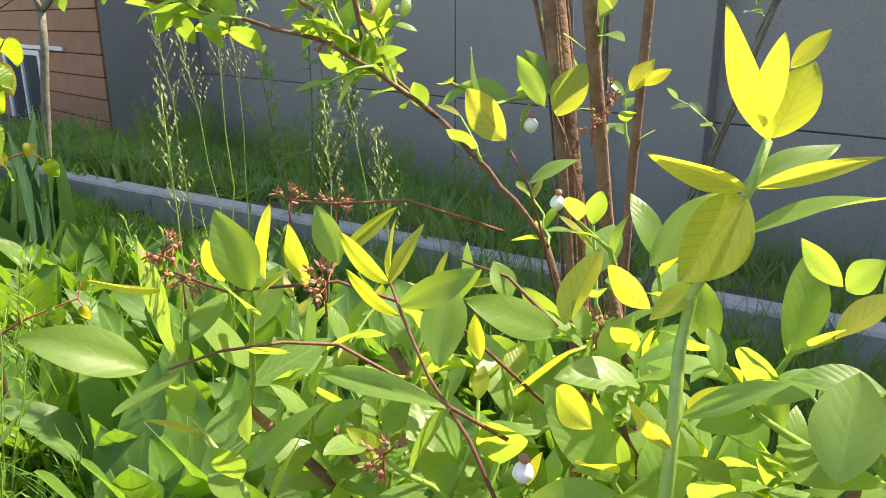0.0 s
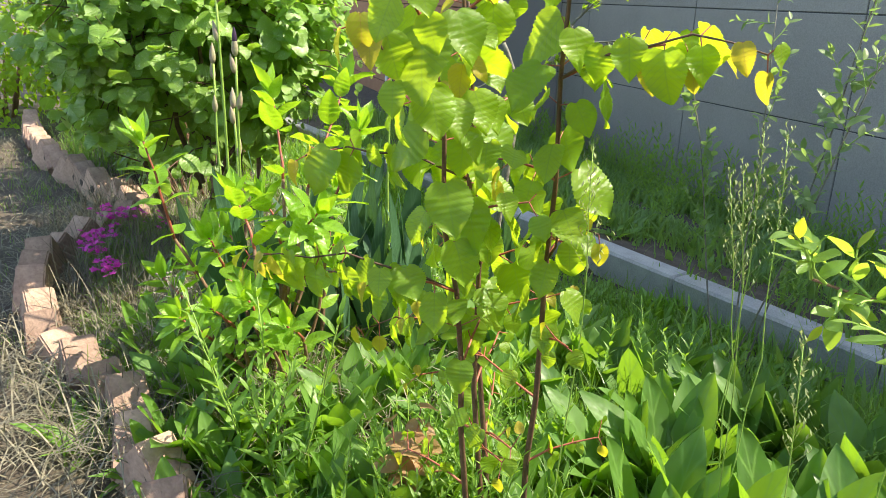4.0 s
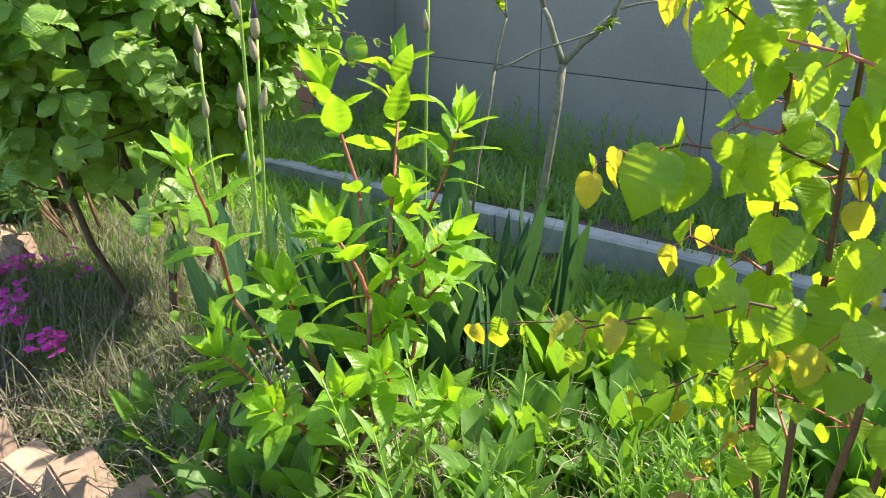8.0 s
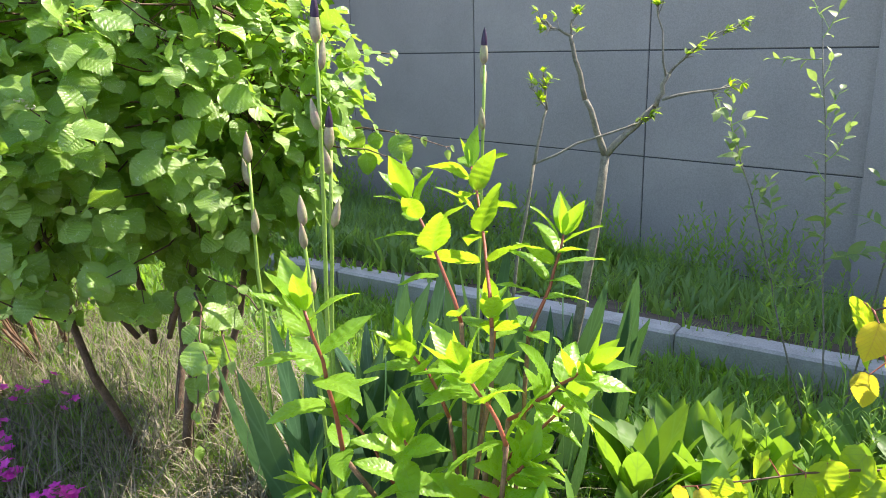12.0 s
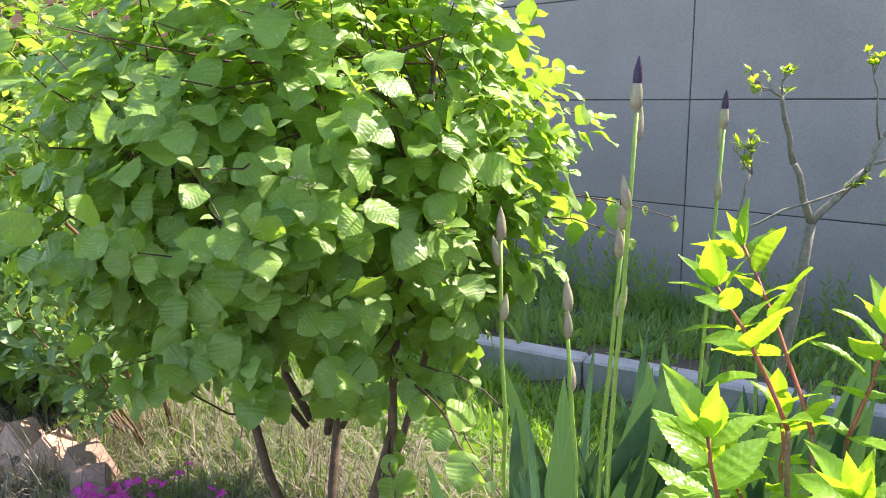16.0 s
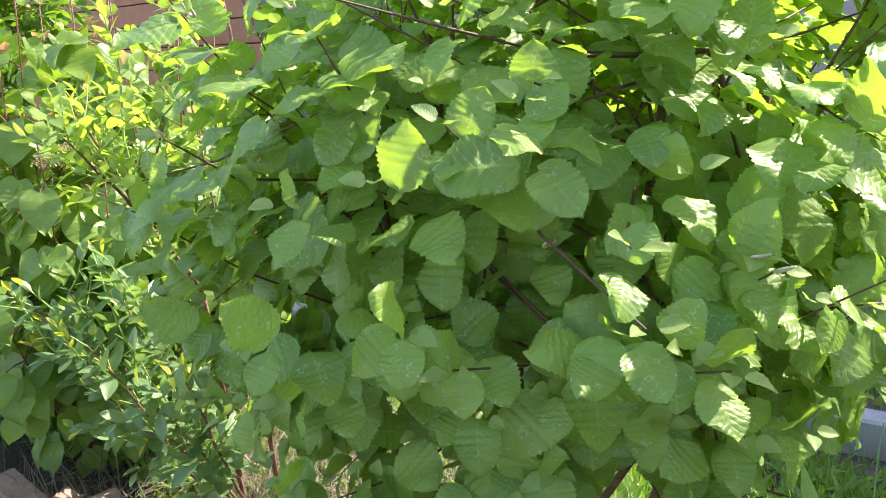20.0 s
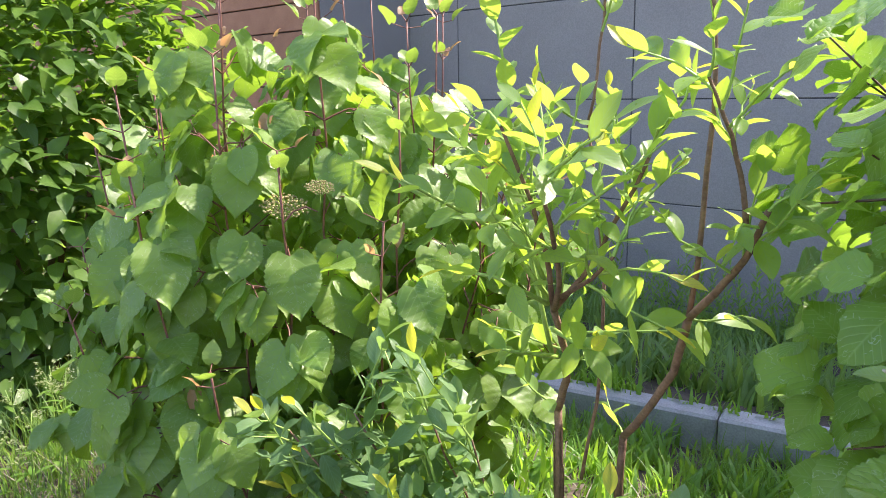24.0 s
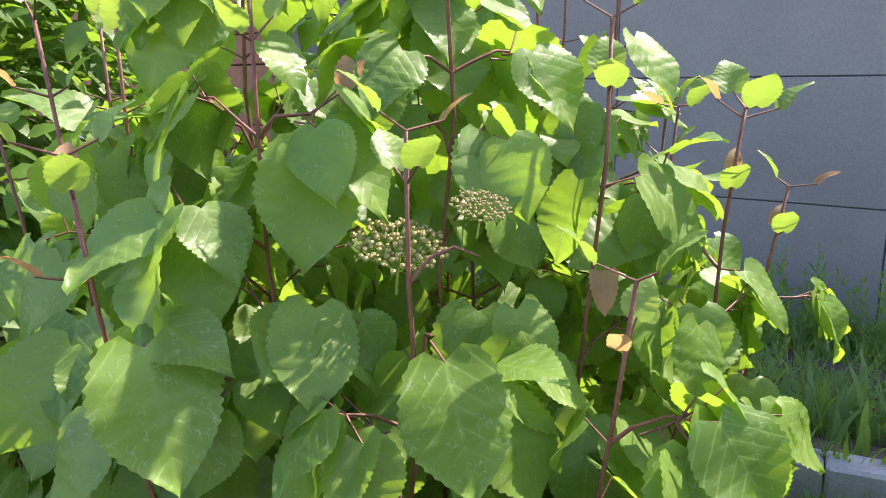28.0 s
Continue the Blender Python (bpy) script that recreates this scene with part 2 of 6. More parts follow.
M_KERB = surface("concrete", (0.26, 0.26, 0.25), (0.44, 0.435, 0.42), 9, 120, 0.9, 0.5)
M_BRICK = surface("clay_brick", (0.30, 0.19, 0.145), (0.46, 0.315, 0.24), 14, 70, 0.92, 0.9, 0.28)
M_HOLE_SHADE = surface("painted_hole_shade", (0.05, 0.035, 0.03), (0.08, 0.06, 0.05), 12, 60, 0.95)
M_WOOD = surface("brown_board", (0.30, 0.12, 0.055), (0.42, 0.19, 0.09), 5, 70, 0.7, 0.4)
M_WOOD_DARK = surface("dark_board_gap", (0.07, 0.035, 0.02), (0.11, 0.06, 0.035), 5, 70, 0.8)
M_GLASS = surface("window_glass", (0.05, 0.06, 0.065), (0.07, 0.08, 0.085), 2, 30, 0.06, 0.0)
M_WHITE = surface("white_paint", (0.70, 0.71, 0.70), (0.80, 0.80, 0.79), 5, 70, 0.5, 0.1)
M_SOIL = surface("soil", (0.045, 0.034, 0.024), (0.11, 0.085, 0.06), 7, 60, 0.97, 1.0)
M_BUD = surface("iris_bud", (0.33, 0.19, 0.20), (0.36, 0.40, 0.20), 32, 160, 0.5, 0.3)
M_PURPLE = surface("purple_bud", (0.022, 0.010, 0.036), (0.06, 0.028, 0.08), 40, 160, 0.5, 0.3)
M_FLOWER = surface("flower_bud", (0.20, 0.18, 0.06), (0.44, 0.38, 0.15), 60, 200, 0.7, 0.3)
M_FUZZ = surface("downy_bud", (0.42, 0.40, 0.24), (0.62, 0.58, 0.40), 60, 300, 0.9, 0.4)
M_WHITE_FLOWER = surface("white_flower", (0.78, 0.78, 0.70), (0.88, 0.88, 0.82), 60, 200, 0.5, 0.1)
M_CALYX = surface("red_calyx", (0.36, 0.09, 0.07), (0.50, 0.26, 0.14), 60, 200, 0.7, 0.3)

# ---- building helpers ----


def mesh_of(name, verts, faces, material, uvs=None, smooth=True):
    me = bpy.data.meshes.new(name)
    me.from_pydata([tuple(v) for v in verts], [], faces)
    if uvs is not None:
        layer = me.uv_layers.new(name="UVMap")
        idx = np.empty(len(me.loops), dtype=np.int32)
        me.loops.foreach_get("vertex_index", idx)
        layer.data.foreach_set("uv", np.asarray(uvs, dtype=np.float32)[idx].ravel())
    if smooth:
        me.shade_smooth()
    me.materials.append(material)
    return me


def mesh_quads(name, verts, quads, uvs, material):
    """A large mesh of quads from numpy arrays."""
    me = bpy.data.meshes.new(name)
    n, f = len(verts), len(quads)
    me.vertices.add(n), me.loops.add(4 * f), me.polygons.add(f)
    me.vertices.foreach_set("co", verts.astype(np.float32).ravel())
    me.loops.foreach_set("vertex_index", quads.astype(np.int32).ravel())
    me.polygons.foreach_set("loop_start", np.arange(0, 4 * f, 4, dtype=np.int32))
    layer = me.uv_layers.new(name="UVMap")
    layer.data.foreach_set("uv", uvs[quads.ravel()].astype(np.float32).ravel())
    me.update(calc_edges=True)
    me.shade_smooth()
    me.materials.append(material)
    return me


def part(name, data, parent, label="", m=None):
    ob = new(name, data)
    ob.parent = parent
    if m is not None:
        ob.matrix_local = m
    return tagged(ob, label)


def thing(name, at, label, category, group="", kind=""):
    ob = new(name)
    ob.location = at
    ob.empty_display_size = 0.05
    return tagged(ob, label, category, group, kind)


def tube_arrays(path, r0, r1, seg=6):
    path = [Vector(p) for p in path]
    n, verts, faces = len(path), [], []
    side = Vector((1, 0.13, 0.07))
    for i, p in enumerate(path):
        d = (path[min(i + 1, n - 1)] - path[max(i - 1, 0)]).normalized()
        a = d.cross(side)
        if a.length < 1e-3:
            a = d.cross(Vector((0, 1, 0)))
        a.normalize()
        b = d.cross(a)
        r = r0 + (r1 - r0) * i / max(1, n - 1)
        for k in range(seg):
            w = 2 * math.pi * k / seg
            verts.append(p + r * (math.cos(w) * a + math.sin(w) * b))
    for i in range(n - 1):
        for k in range(seg):
            faces.append((i * seg + k, i * seg + (k + 1) % seg, (i + 1) * seg + (k + 1) % seg, (i + 1) * seg + k))
    return verts, faces


def join_arrays(items):
    verts, faces = [], []
    for v, f in items:
        o = len(verts)
        verts += v
        faces += [tuple(i + o for i in q) for q in f]
    return verts, faces


def tube(name, path, r0, r1, material, seg=6):
    v, f = tube_arrays(path, r0, r1, seg)
    f = f + [tuple(range(seg - 1, -1, -1)), tuple(range(len(v) - seg, len(v)))]
    return mesh_of(name, v, f, material)


def bow(a, b, sag=(0, 0, 0), n=7, wobble=0.0, seed=0):
    """A bent line from a to b."""
    a, b, sag = Vector(a), Vector(b), Vector(sag)
    r, out = random.Random(seed), []
    for i in range(n):
        t = i / (n - 1)
        w = wobble * math.sin(math.pi * t)
        out.append(a.lerp(b, t) + sag * (4 * t * (1 - t)) + Vector((r.uniform(-w, w), r.uniform(-w, w), r.uniform(-w, w))))
    return out


OUTLINES = {
    "elliptic": lambda t: math.sin(math.pi * t ** 0.92) ** 0.85,
    "ovate": lambda t: math.sin(math.pi * t ** 0.62) ** 0.80,
    "round": lambda t: math.sin(math.pi * t ** 0.75) ** 0.60 if t < 0.9 else math.sin(math.pi * 0.9 ** 0.75) ** 0.60 * ((1 - t) / 0.1) ** 0.9,
    "cordate": lambda t: (math.sin(math.pi * min(1, t * 0.88 + 0.12) ** 0.66) ** 0.62) if t < 0.84 else (math.sin(math.pi * 0.8592 ** 0.66) ** 0.62) * ((1 - t) / 0.16) ** 1.15,
    "heart": lambda t: 0.30 + 0.70 * math.sqrt(max(0.0, 1 - ((0.36 - t) / 0.36) ** 2)) if t < 0.36 else max(0.0, 1 - ((t - 0.36) / 0.64) ** 1.75) ** 0.92,
    "acuminate": lambda t: 0.34 + 0.66 * math.sqrt(max(0.0, 1 - ((0.34 - t) / 0.34) ** 2)) if t < 0.34 else max(0.0, 1 - ((t - 0.34) / 0.66) ** 1.95) ** 1.3,
    "oblong": lambda t: min(1.0, t / 0.40) ** 0.75 * max(0.0, 1 - (max(0.0, t - 0.50) / 0.50) ** 2.1) ** 0.85,
    "lance": lambda t: math.sin(math.pi * t ** 0.72) ** 1.1,
    "sword": lambda t: min(1, 0.75 + t) * (1 - max(0, t - 0.55) / 0.45) ** 0.7 if t < 1 else 0,
    "blade": lambda t: (1 - t) ** 0.6,
}


def leaf_arrays(shape, length, width, rows=10, fold=0.25, droop=0.25, teeth=0.0, wave=0.0, seed=0, cols=4, pleat=0.0, lobe=0.0, ribs=7):
    """Vertices, quads and UVs of one leaf: base at the origin, along +Y, face up."""
    r = random.Random(seed)
    ph, tw = r.uniform(0, 6), r.uniform(-0.25, 0.25)
    fun = OUTLINES[shape]
    verts, quads, uvs = [], [], []
    for i in range(rows + 1):
        t = i / rows
        w = max(0.004, fun(min(1.0, max(0.0, t)))) * width / 2
        if teeth and 0 < i < rows:
            w *= 1 + (teeth if i % 2 else -teeth)
        z0 = -droop * length * t * t
        y = length * (t - 0.12 * droop * t * t)
        for j in range(cols + 1):
            s = 2 * j / cols - 1
            x = s * w
            back = lobe * length * (1 - t) ** 4 * abs(s) ** 1.2
            z = z0 + fold * abs(x) * (1 - 0.4 * abs(s)) + wave * width * math.sin(ph + 7 * t + 2.2 * s) * abs(s) + tw * x * t
            z += pleat * width * min(1, 3 * abs(s)) * math.sin(math.pi * min(1, t * 1.1)) * math.sin(2 * math.pi * ribs * (t - 0.7 * abs(x) / width))
            verts.append((x, y - back, z))
            uvs.append((0.5 + 0.5 * s * w / (width / 2), t))
    k = cols + 1
    for i in range(rows):
        for j in range(cols):
            quads.append((i * k + j, i * k + j + 1, (i + 1) * k + j + 1, (i + 1) * k + j))
    return np.array(verts), np.array(quads), np.array(uvs)


def aim(at, along, up=(0, 0, 1), size=1.0, roll=0.0):
    """The pose of a leaf at a point, along a direction, with its face towards up."""
    y = Vector(along).normalized()
    x = y.cross(Vector(up))
    if x.length < 1e-3:
        x = y.cross(Vector((1, 0, 0)))
    x.normalize()
    z = x.cross(y)
    m = Matrix((x, y, z)).transposed().to_4x4()
    return Matrix.Translation(at) @ m @ Matrix.Rotation(roll, 4, "Y") @ Matrix.Diagonal((size, size, size, 1))


class Leaves:
    """Gathers leaves by kind; the first ones become parts, the rest is joined."""

    def __init__(self, parent, name, kinds, limit=150, label=""):
        self.parent, self.name, self.kinds, self.limit, self.label = parent, name, kinds, limit, label
        self.meshes = [mesh_of(name, v, [tuple(q) for q in f.tolist()], m, u) for (v, f, u), m in kinds]
        self.count, self.rest = 0, {}

    def add(self, kind, m, single=True):
        if single and self.count < self.limit:
            self.count += 1
            part(self.name, self.meshes[kind], self.parent, "", Matrix.Translation(self.parent.location).inverted() @ m)
        else:
            self.rest.setdefault(kind, []).append(m)

    def finish(self, name="foliage"):
        by = {}
        for kind, ms in self.rest.items():
            by.setdefault(self.kinds[kind][1].name, []).append((kind, ms))
        for mat, groups in by.items():
            V, Q, U, o = [], [], [], 0
            for kind, ms in groups:
                (v, f, u), _ = self.kinds[kind]
                for m in ms:
                    a = np.array(m)
                    V.append(v @ a[:3, :3].T + a[:3, 3])
                    Q.append(f + o)
                    U.append(u)
                    o += len(v)
            V = np.concatenate(V) - np.array(self.parent.location)
            ob = part(name, mesh_quads(name, V, np.concatenate(Q), np.concatenate(U), bpy.data.materials[mat]), self.parent, self.label)
            tagged(ob, kind="stuff")


def rv(r, a=1.0):
    return Vector((r.uniform(-a, a), r.uniform(-a, a), r.uniform(-a, a)))


KERB_Y, KERB_TOP, KERB_SLOPE = 1.5, -0.08, 0.2


def ground_z(x, y):
    """Height of the ground: nearly level by the path, falling gently to the kerb and on to the wall."""
    ky = KERB_Y + KERB_SLOPE * (min(4, max(-14, x)) + 5)
    if y < ky + 0.07:
        z = -0.03 - 0.21 * min(1, max(0, y / max(0.3, ky))) ** 1.5
    else:
        z = KERB_TOP - 0.03 - 0.90 * min(1, (y - ky - 0.07) / max(0.5, 5.4 - ky)) ** 1.1
    return z + 0.018 * noise.noise((x * 1.7, y * 1.7, 0)) + 0.008 * noise.noise((x * 7, y * 7, 3))

# ---- structure ----
WALL_Y, JOINT_1, PANEL_H, PANEL_W, PANEL_X = 5.45, 0.10, 1.0, 2.23, -5.28
WALL_LEFT = -13.9
WALL_TOP = 5.6
HOUSE = (-10.5, 4.03)   # corner of the brown house front


def box_arrays(x0, x1, y0, y1, z0, z1, bevel=0.0):
    bm = bmesh.new()
    bmesh.ops.create_cube(bm, size=1, matrix=Matrix.Translation(((x0 + x1) / 2, (y0 + y1) / 2, (z0 + z1) / 2)) @ Matrix.Diagonal((x1 - x0, y1 - y0, z1 - z0, 1)))
    if bevel:
        bmesh.ops.bevel(bm, geom=bm.edges[:], offset=bevel, segments=1, affect="EDGES")
    v = [x.co.copy() for x in bm.verts]
    bm.verts.index_update()
    f = [tuple(x.index for x in p.verts) for p in bm.faces]
    bm.free()
    return v, f


def box(name, x0, x1, y0, y1, z0, z1, material, bevel=0.0):
    v, f = box_arrays(x0, x1, y0, y1, z0, z1, bevel)
    return mesh_of(name, v, f, material, smooth=False)


def build_ground():
    xs = [-400, -120, -40, -20] + [-14 + 0.16 * i for i in range(122)] + [8, 20, 60, 400]
    ys = [-400, -100, -30, -12, -6] + [-4 + 0.12 * i for i in range(80)] + [8, 20, 60, 400]
    verts = [(x, y, ground_z(x, y)) for y in ys for x in xs]
    n = len(xs)
    faces = [(j * n + i, j * n + i + 1, (j + 1) * n + i + 1, (j + 1) * n + i) for j in range(len(ys) - 1) for i in range(n - 1)]
    ob = new("ground", mesh_of("ground", verts, faces, M_SOIL))
    tagged(ob, "bare brown soil with dry grass litter", "ground", kind="structure")


def build_wall():
    x_left, x_right = WALL_LEFT, 6.0
    top = WALL_TOP
    back = new("wall_north", box("wall_north", x_left + 0.01, x_right, WALL_Y + 0.012, WALL_Y + 0.30, -1.6, top, M_JOINT))
    tagged(back, "tall grey building wall of large smooth panels", "wall", kind="structure")
    cols = range(math.floor((x_left - PANEL_X) / PANEL_W), math.ceil((x_right - PANEL_X) / PANEL_W))
    for row in range(-2, 6):
        z0 = JOINT_1 + row * PANEL_H
        z1 = min(WALL_TOP, z0 + PANEL_H)
        for c in cols:
            x0, x1 = max(x_left, PANEL_X + c * PANEL_W), min(x_right, PANEL_X + (c + 1) * PANEL_W)
            if x1 - x0 < 0.05:
                continue
            part("panel", box("panel", x0 + 0.006, x1 - 0.006, WALL_Y, WALL_Y + 0.05, z0 + 0.006, z1 - 0.006, M_WALL, 0.004), back)
    end = new("wall_east", box("wall_east", x_right, x_right + 0.3, -6.0, WALL_Y + 0.3, -1.6, top, M_WALL))
    tagged(end, "plain grey wall", "wall", kind="structure")


def build_facade():
    """Brown boarded house front that stands forward of the grey wall, with a white-framed window, and a pier on the grey wall."""
    x_end, y_front = HOUSE
    back = new("wall_west", box("wall_west", -26.0, x_end - 0.035, y_front + 0.035, WALL_Y - 0.01, -1.6, 6.1, M_WOOD_DARK))
    tagged(back, "brown boarded house front beside the grey wall", "wall", kind="structure")
    z = -1.4
    while z < 5.8:
        for x0, x1 in ((-26.0, -14.82), (-12.9, x_end)) if z < 0.4 else ((-26.0, x_end),):
            part("board", box("board", x0, x1, y_front, y_front + 0.03, z + 0.008, z + 0.292, M_WOOD, 0.004), back)
        z += 0.30
    side = new("wall_return", box("wall_return", x_end - 0.032, x_end - 0.002, y_front + 0.034, WALL_Y - 0.012, -1.6, 6.1, M_WALL))
    tagged(side, "plain grey side wall of the house", "wall", kind="structure")
    win = thing("window_1", (-13.86, y_front, -0.48), "white-framed ground-floor window with grey glass", "window", kind="structure")
    for name, a in (("frame_side", (-0.95, -0.81)), ("frame_side", (0.83, 0.95)), ("mullion", (-0.04, 0.04))):
        part(name, box(name, a[0], a[1], -0.03, 0.05, -0.92, 0.88, M_WHITE, 0.005), win)
    for z0 in (-0.92, 0.80):
        part("frame_rail", box("frame_rail", -0.81, 0.83, -0.028, 0.05, z0, z0 + 0.08, M_WHITE, 0.005), win)
    for x0 in (-0.81, 0.04):
        part("pane", box("pane", x0, x0 + 0.78, 0.005, 0.012, -0.84, 0.80, M_GLASS), win)
    part("head_trim", box("head_trim", -1.05, 2.0, -0.036, -0.004, 0.90, 0.96, M_WHITE, 0.004), win)
    pier = new("pier", box("pier", -3.30, -2.55, WALL_Y - 0.14, WALL_Y - 0.004, -1.6, WALL_TOP, M_WALL, 0.006))
    tagged(pier, "shallow grey pier on the wall", "pier", kind="structure")


def build_kerb():
    turn = math.atan(KERB_SLOPE)
    kerb = thing("kerb", (-5, KERB_Y, KERB_TOP), "low grey concrete kerb along the planted strip", "kerb", kind="structure")
    kerb.rotation_euler = (0, 0, turn)
    r = random.Random(3)
    me = box("kerb_block", 0.004, 0.996, 0, 0.13, -0.40, 0, M_KERB, 0.012)
    for k in range(-9, 9):
        part("kerb_block", me, kerb, "", pose(k + r.uniform(-0.002, 0.002), r.uniform(-0.006, 0.006), r.uniform(-0.007, 0.007), r.uniform(-1, 1), 0, r.uniform(-0.3, 0.3)))


def brick_mesh():
    """A perforated clay brick, half of it above ground; the mesh is solid, its core hole is a dark disc."""
    bm = bmesh.new()
    bmesh.ops.create_cube(bm, size=1, matrix=Matrix.Diagonal((0.19, 0.105, 0.19, 1)))
    bmesh.ops.bevel(bm, geom=bm.edges[:], offset=0.006, segments=2, affect="EDGES")
    me = bpy.data.meshes.new("brick")
    bm.to_mesh(me)
    bm.free()
    me.materials.append(M_BRICK)
    return me


EDGE = [(0.9, 0.42), (0.1, 0.22), (-0.8, -0.08), (-1.55, -0.33), (-2.04, -0.43), (-2.45, -0.51), (-2.80, -0.69), (-3.09, -0.80), (-3.45, -0.86), (-3.80, -0.84), (-4.10, -0.68), (-4.30, -0.53), (-4.43, -0.47), (-4.77, -0.56), (-4.95, -0.60), (-5.10, -0.70), (-5.7, -0.93), (-6.2, -1.1), (-6.9, -1.25), (-7.6, -1.35)]


def along_edge(step):
    out, left = [], 0.0
    for (ax, ay), (bx, by) in zip(EDGE, EDGE[1:]):
        d = math.hypot(bx - ax, by - ay)
        while left < d:
            t = left / d
            out.append((ax + (bx - ax) * t, ay + (by - ay) * t, math.atan2(by - ay, bx - ax)))
            left += step
        left -= d
    return out


def build_bricks():
    me = brick_mesh()
    # flat disc on the brick's side, its dark colour standing for the hole's shade
    v, f = tube_arrays([(0.03, -0.0535, 0.03), (0.03, -0.0562, 0.03)], 0.024, 0.0235, 12)
    hole = mesh_of("core_hole", v, f + [tuple(range(12, 24))], M_HOLE_SHADE, smooth=False)
    r = random.Random(8)
    for x, y, a in along_edge(0.172):
        b = tagged(new("edging_brick", me), "tilted perforated terracotta brick set in the bed's edge", "brick", "brick edging of the bed")
        b.matrix_world = pose(x, y, ground_z(x, y) + (0.034 if -3.2 < x < -1.9 else 0.066) + r.uniform(-0.032, 0.02), r.uniform(-12, 12), 38 + r.uniform(-12, 12), math.degrees(a) + 180 + r.uniform(-18, 18))
        part("core_hole", hole, b, "dark round core hole")


# ---- plants ----


def stem_part(parent, name, path, r0, r1, material, seg=6):
    o = Vector(parent.location)
    return part(name, tube(name, [Vector(p) - o for p in path], r0, r1, material, seg), parent)


def joined_twigs(parent, name, items, material):
    if not items:
        return
    o = Vector(parent.location)
    v, f = join_arrays(items)
    tagged(part(name, mesh_of(name, [Vector(p) - o for p in v], f, material), parent), kind="stuff")


def crown_tips(r, centre, radii, n, low=-0.75, inner=0.78, taper=0.75):
    out = []
    for i in range(n):
        z = low + (1 - low) * (i + 0.5) / n
        w = i * 2.39996 + r.uniform(-0.4, 0.4)
        s = math.sqrt(max(0, 1 - z * z)) if z > 0 else math.sqrt(max(0.15, 1 - (z * taper) ** 2))
        d = Vector((s * math.cos(w), s * math.sin(w), z))
        k = r.uniform(inner, 1.03) + 0.08 * noise.noise(d * 2.3 + Vector(centre))
        out.append((Vector((centre[0] + d.x * radii[0] * k, centre[1] + d.y * radii[1] * k, centre[2] + d.z * radii[2] * k)), Vector((d.x / radii[0], d.y / radii[1], d.z / radii[2])).normalized()))
    return out


def big_shrub():
    """Dense rounded viburnum shrub with many brown stems."""
    r = random.Random(11)
    base = Vector((-3.62, -0.17, ground_z(-3.62, -0.17)))
    t = thing("viburnum_shrub", base, "dense green viburnum shrub with toothed rounded leaves and brown stems", "shrub")
    kinds = []
    for s in range(6):
        kinds.append((leaf_arrays("round", 0.084 - 0.005 * s, 0.074 - 0.004 * s, 28, -0.05 + 0.12 * (s % 3), 0.16 + 0.10 * (s % 3), 0.05, 0.09, s, 4, 0.017, 0.03, 7), M_VIB))
    for s in range(2):
        kinds.append((leaf_arrays("ovate", 0.05, 0.034, 12, 0.5, 0.15, 0.05, 0.03, 20 + s, 4, 0.02), M_VIB_TIP))
    for s in range(3):
        kinds.append((leaf_arrays("round", 0.085 - 0.008 * s, 0.074 - 0.007 * s, 12, 0.12, 0.25, 0.05, 0.08, 40 + s, 2), M_VIB))
    lv = Leaves(t, "leaf", kinds, 300)
    centre, radii = SHRUB_CENTRE, SHRUB_RADII
    tips = crown_tips(r, centre, radii, 590, -0.84, 0.70, 1.02) + crown_tips(r, centre, tuple(v * 0.62 for v in radii), 150, -0.9, 0.6)
    twigs, mains = [], []
    for k in range(9):
        w = k * 2.4
        foot = base + (Vector((0.07 * math.cos(w), 0.07 * math.sin(w), -0.03)) if k < 4 else Vector((0.05 * math.cos(w), 0.05 * math.sin(w), 0.42)))
        head = Vector(centre) + Vector((0.34 * math.cos(w), 0.34 * math.sin(w), 0.0 + 0.1 * (k % 3)))
        path = bow(foot, head, (0.05 * math.cos(w), 0.05 * math.sin(w), 0), 8, 0.03, k)
        stem_part(t, "trunk" if k < 4 else "stem", path, 0.016 - 0.001 * k, 0.006, M_TRUNK, 8)
        mains += path[3:]
    for i, (p, d) in enumerate(tips):
        start = r.choice(sorted(mains, key=lambda q: (q - p).length)[:7])
        if i % 3 == 0:
            twigs.append(tube_arrays(bow(start, p, (0, 0, -0.02), 4, 0.02, i), 0.0030, 0.0012, 4))
        front = d.dot(Vector((0.55, -0.8, 0.1))) > 0.1
        up = Vector((0, 0, 1))
        ax = (d + 0.6 * up + rv(r, 0.35)).normalized()
        side = ax.cross(up + rv(r, 0.2)).normalized()
        cross = ax.cross(side).normalized()
        if front and i % 4 == 0:
            for sgn in (-1, 1):
                curl = [p + ax * 0.004 + side * sgn * (0.002 + 0.006 * math.sin(w)) + ax * 0.009 * (1 - math.cos(w)) for w in (0, 0.6, 1.2, 1.9, 2.6)]
                stem_part(t, "furled_bud", curl, 0.0022, 0.0012, M_FUZZ, 6)
        for pair, (back, size) in enumerate(((0.0, 0.55), (0.035, 0.85), (0.08, 1.0), (0.13, 1.0))):
            if r.random() < 0.12 and pair:
                continue
            s = side if pair % 2 == 0 else cross
            for sgn in (1, -1):
                if r.random() < 0.1:
                    continue
                a = (s * sgn + ax * (0.9 - 0.25 * pair) + d * 0.35 + Vector((0, 0, -0.15 - 0.22 * pair)) + rv(r, 0.25)).normalized()
                face = (d * 0.75 + up * 1.0 + rv(r, 0.4)).normalized()
                at = p - ax * back
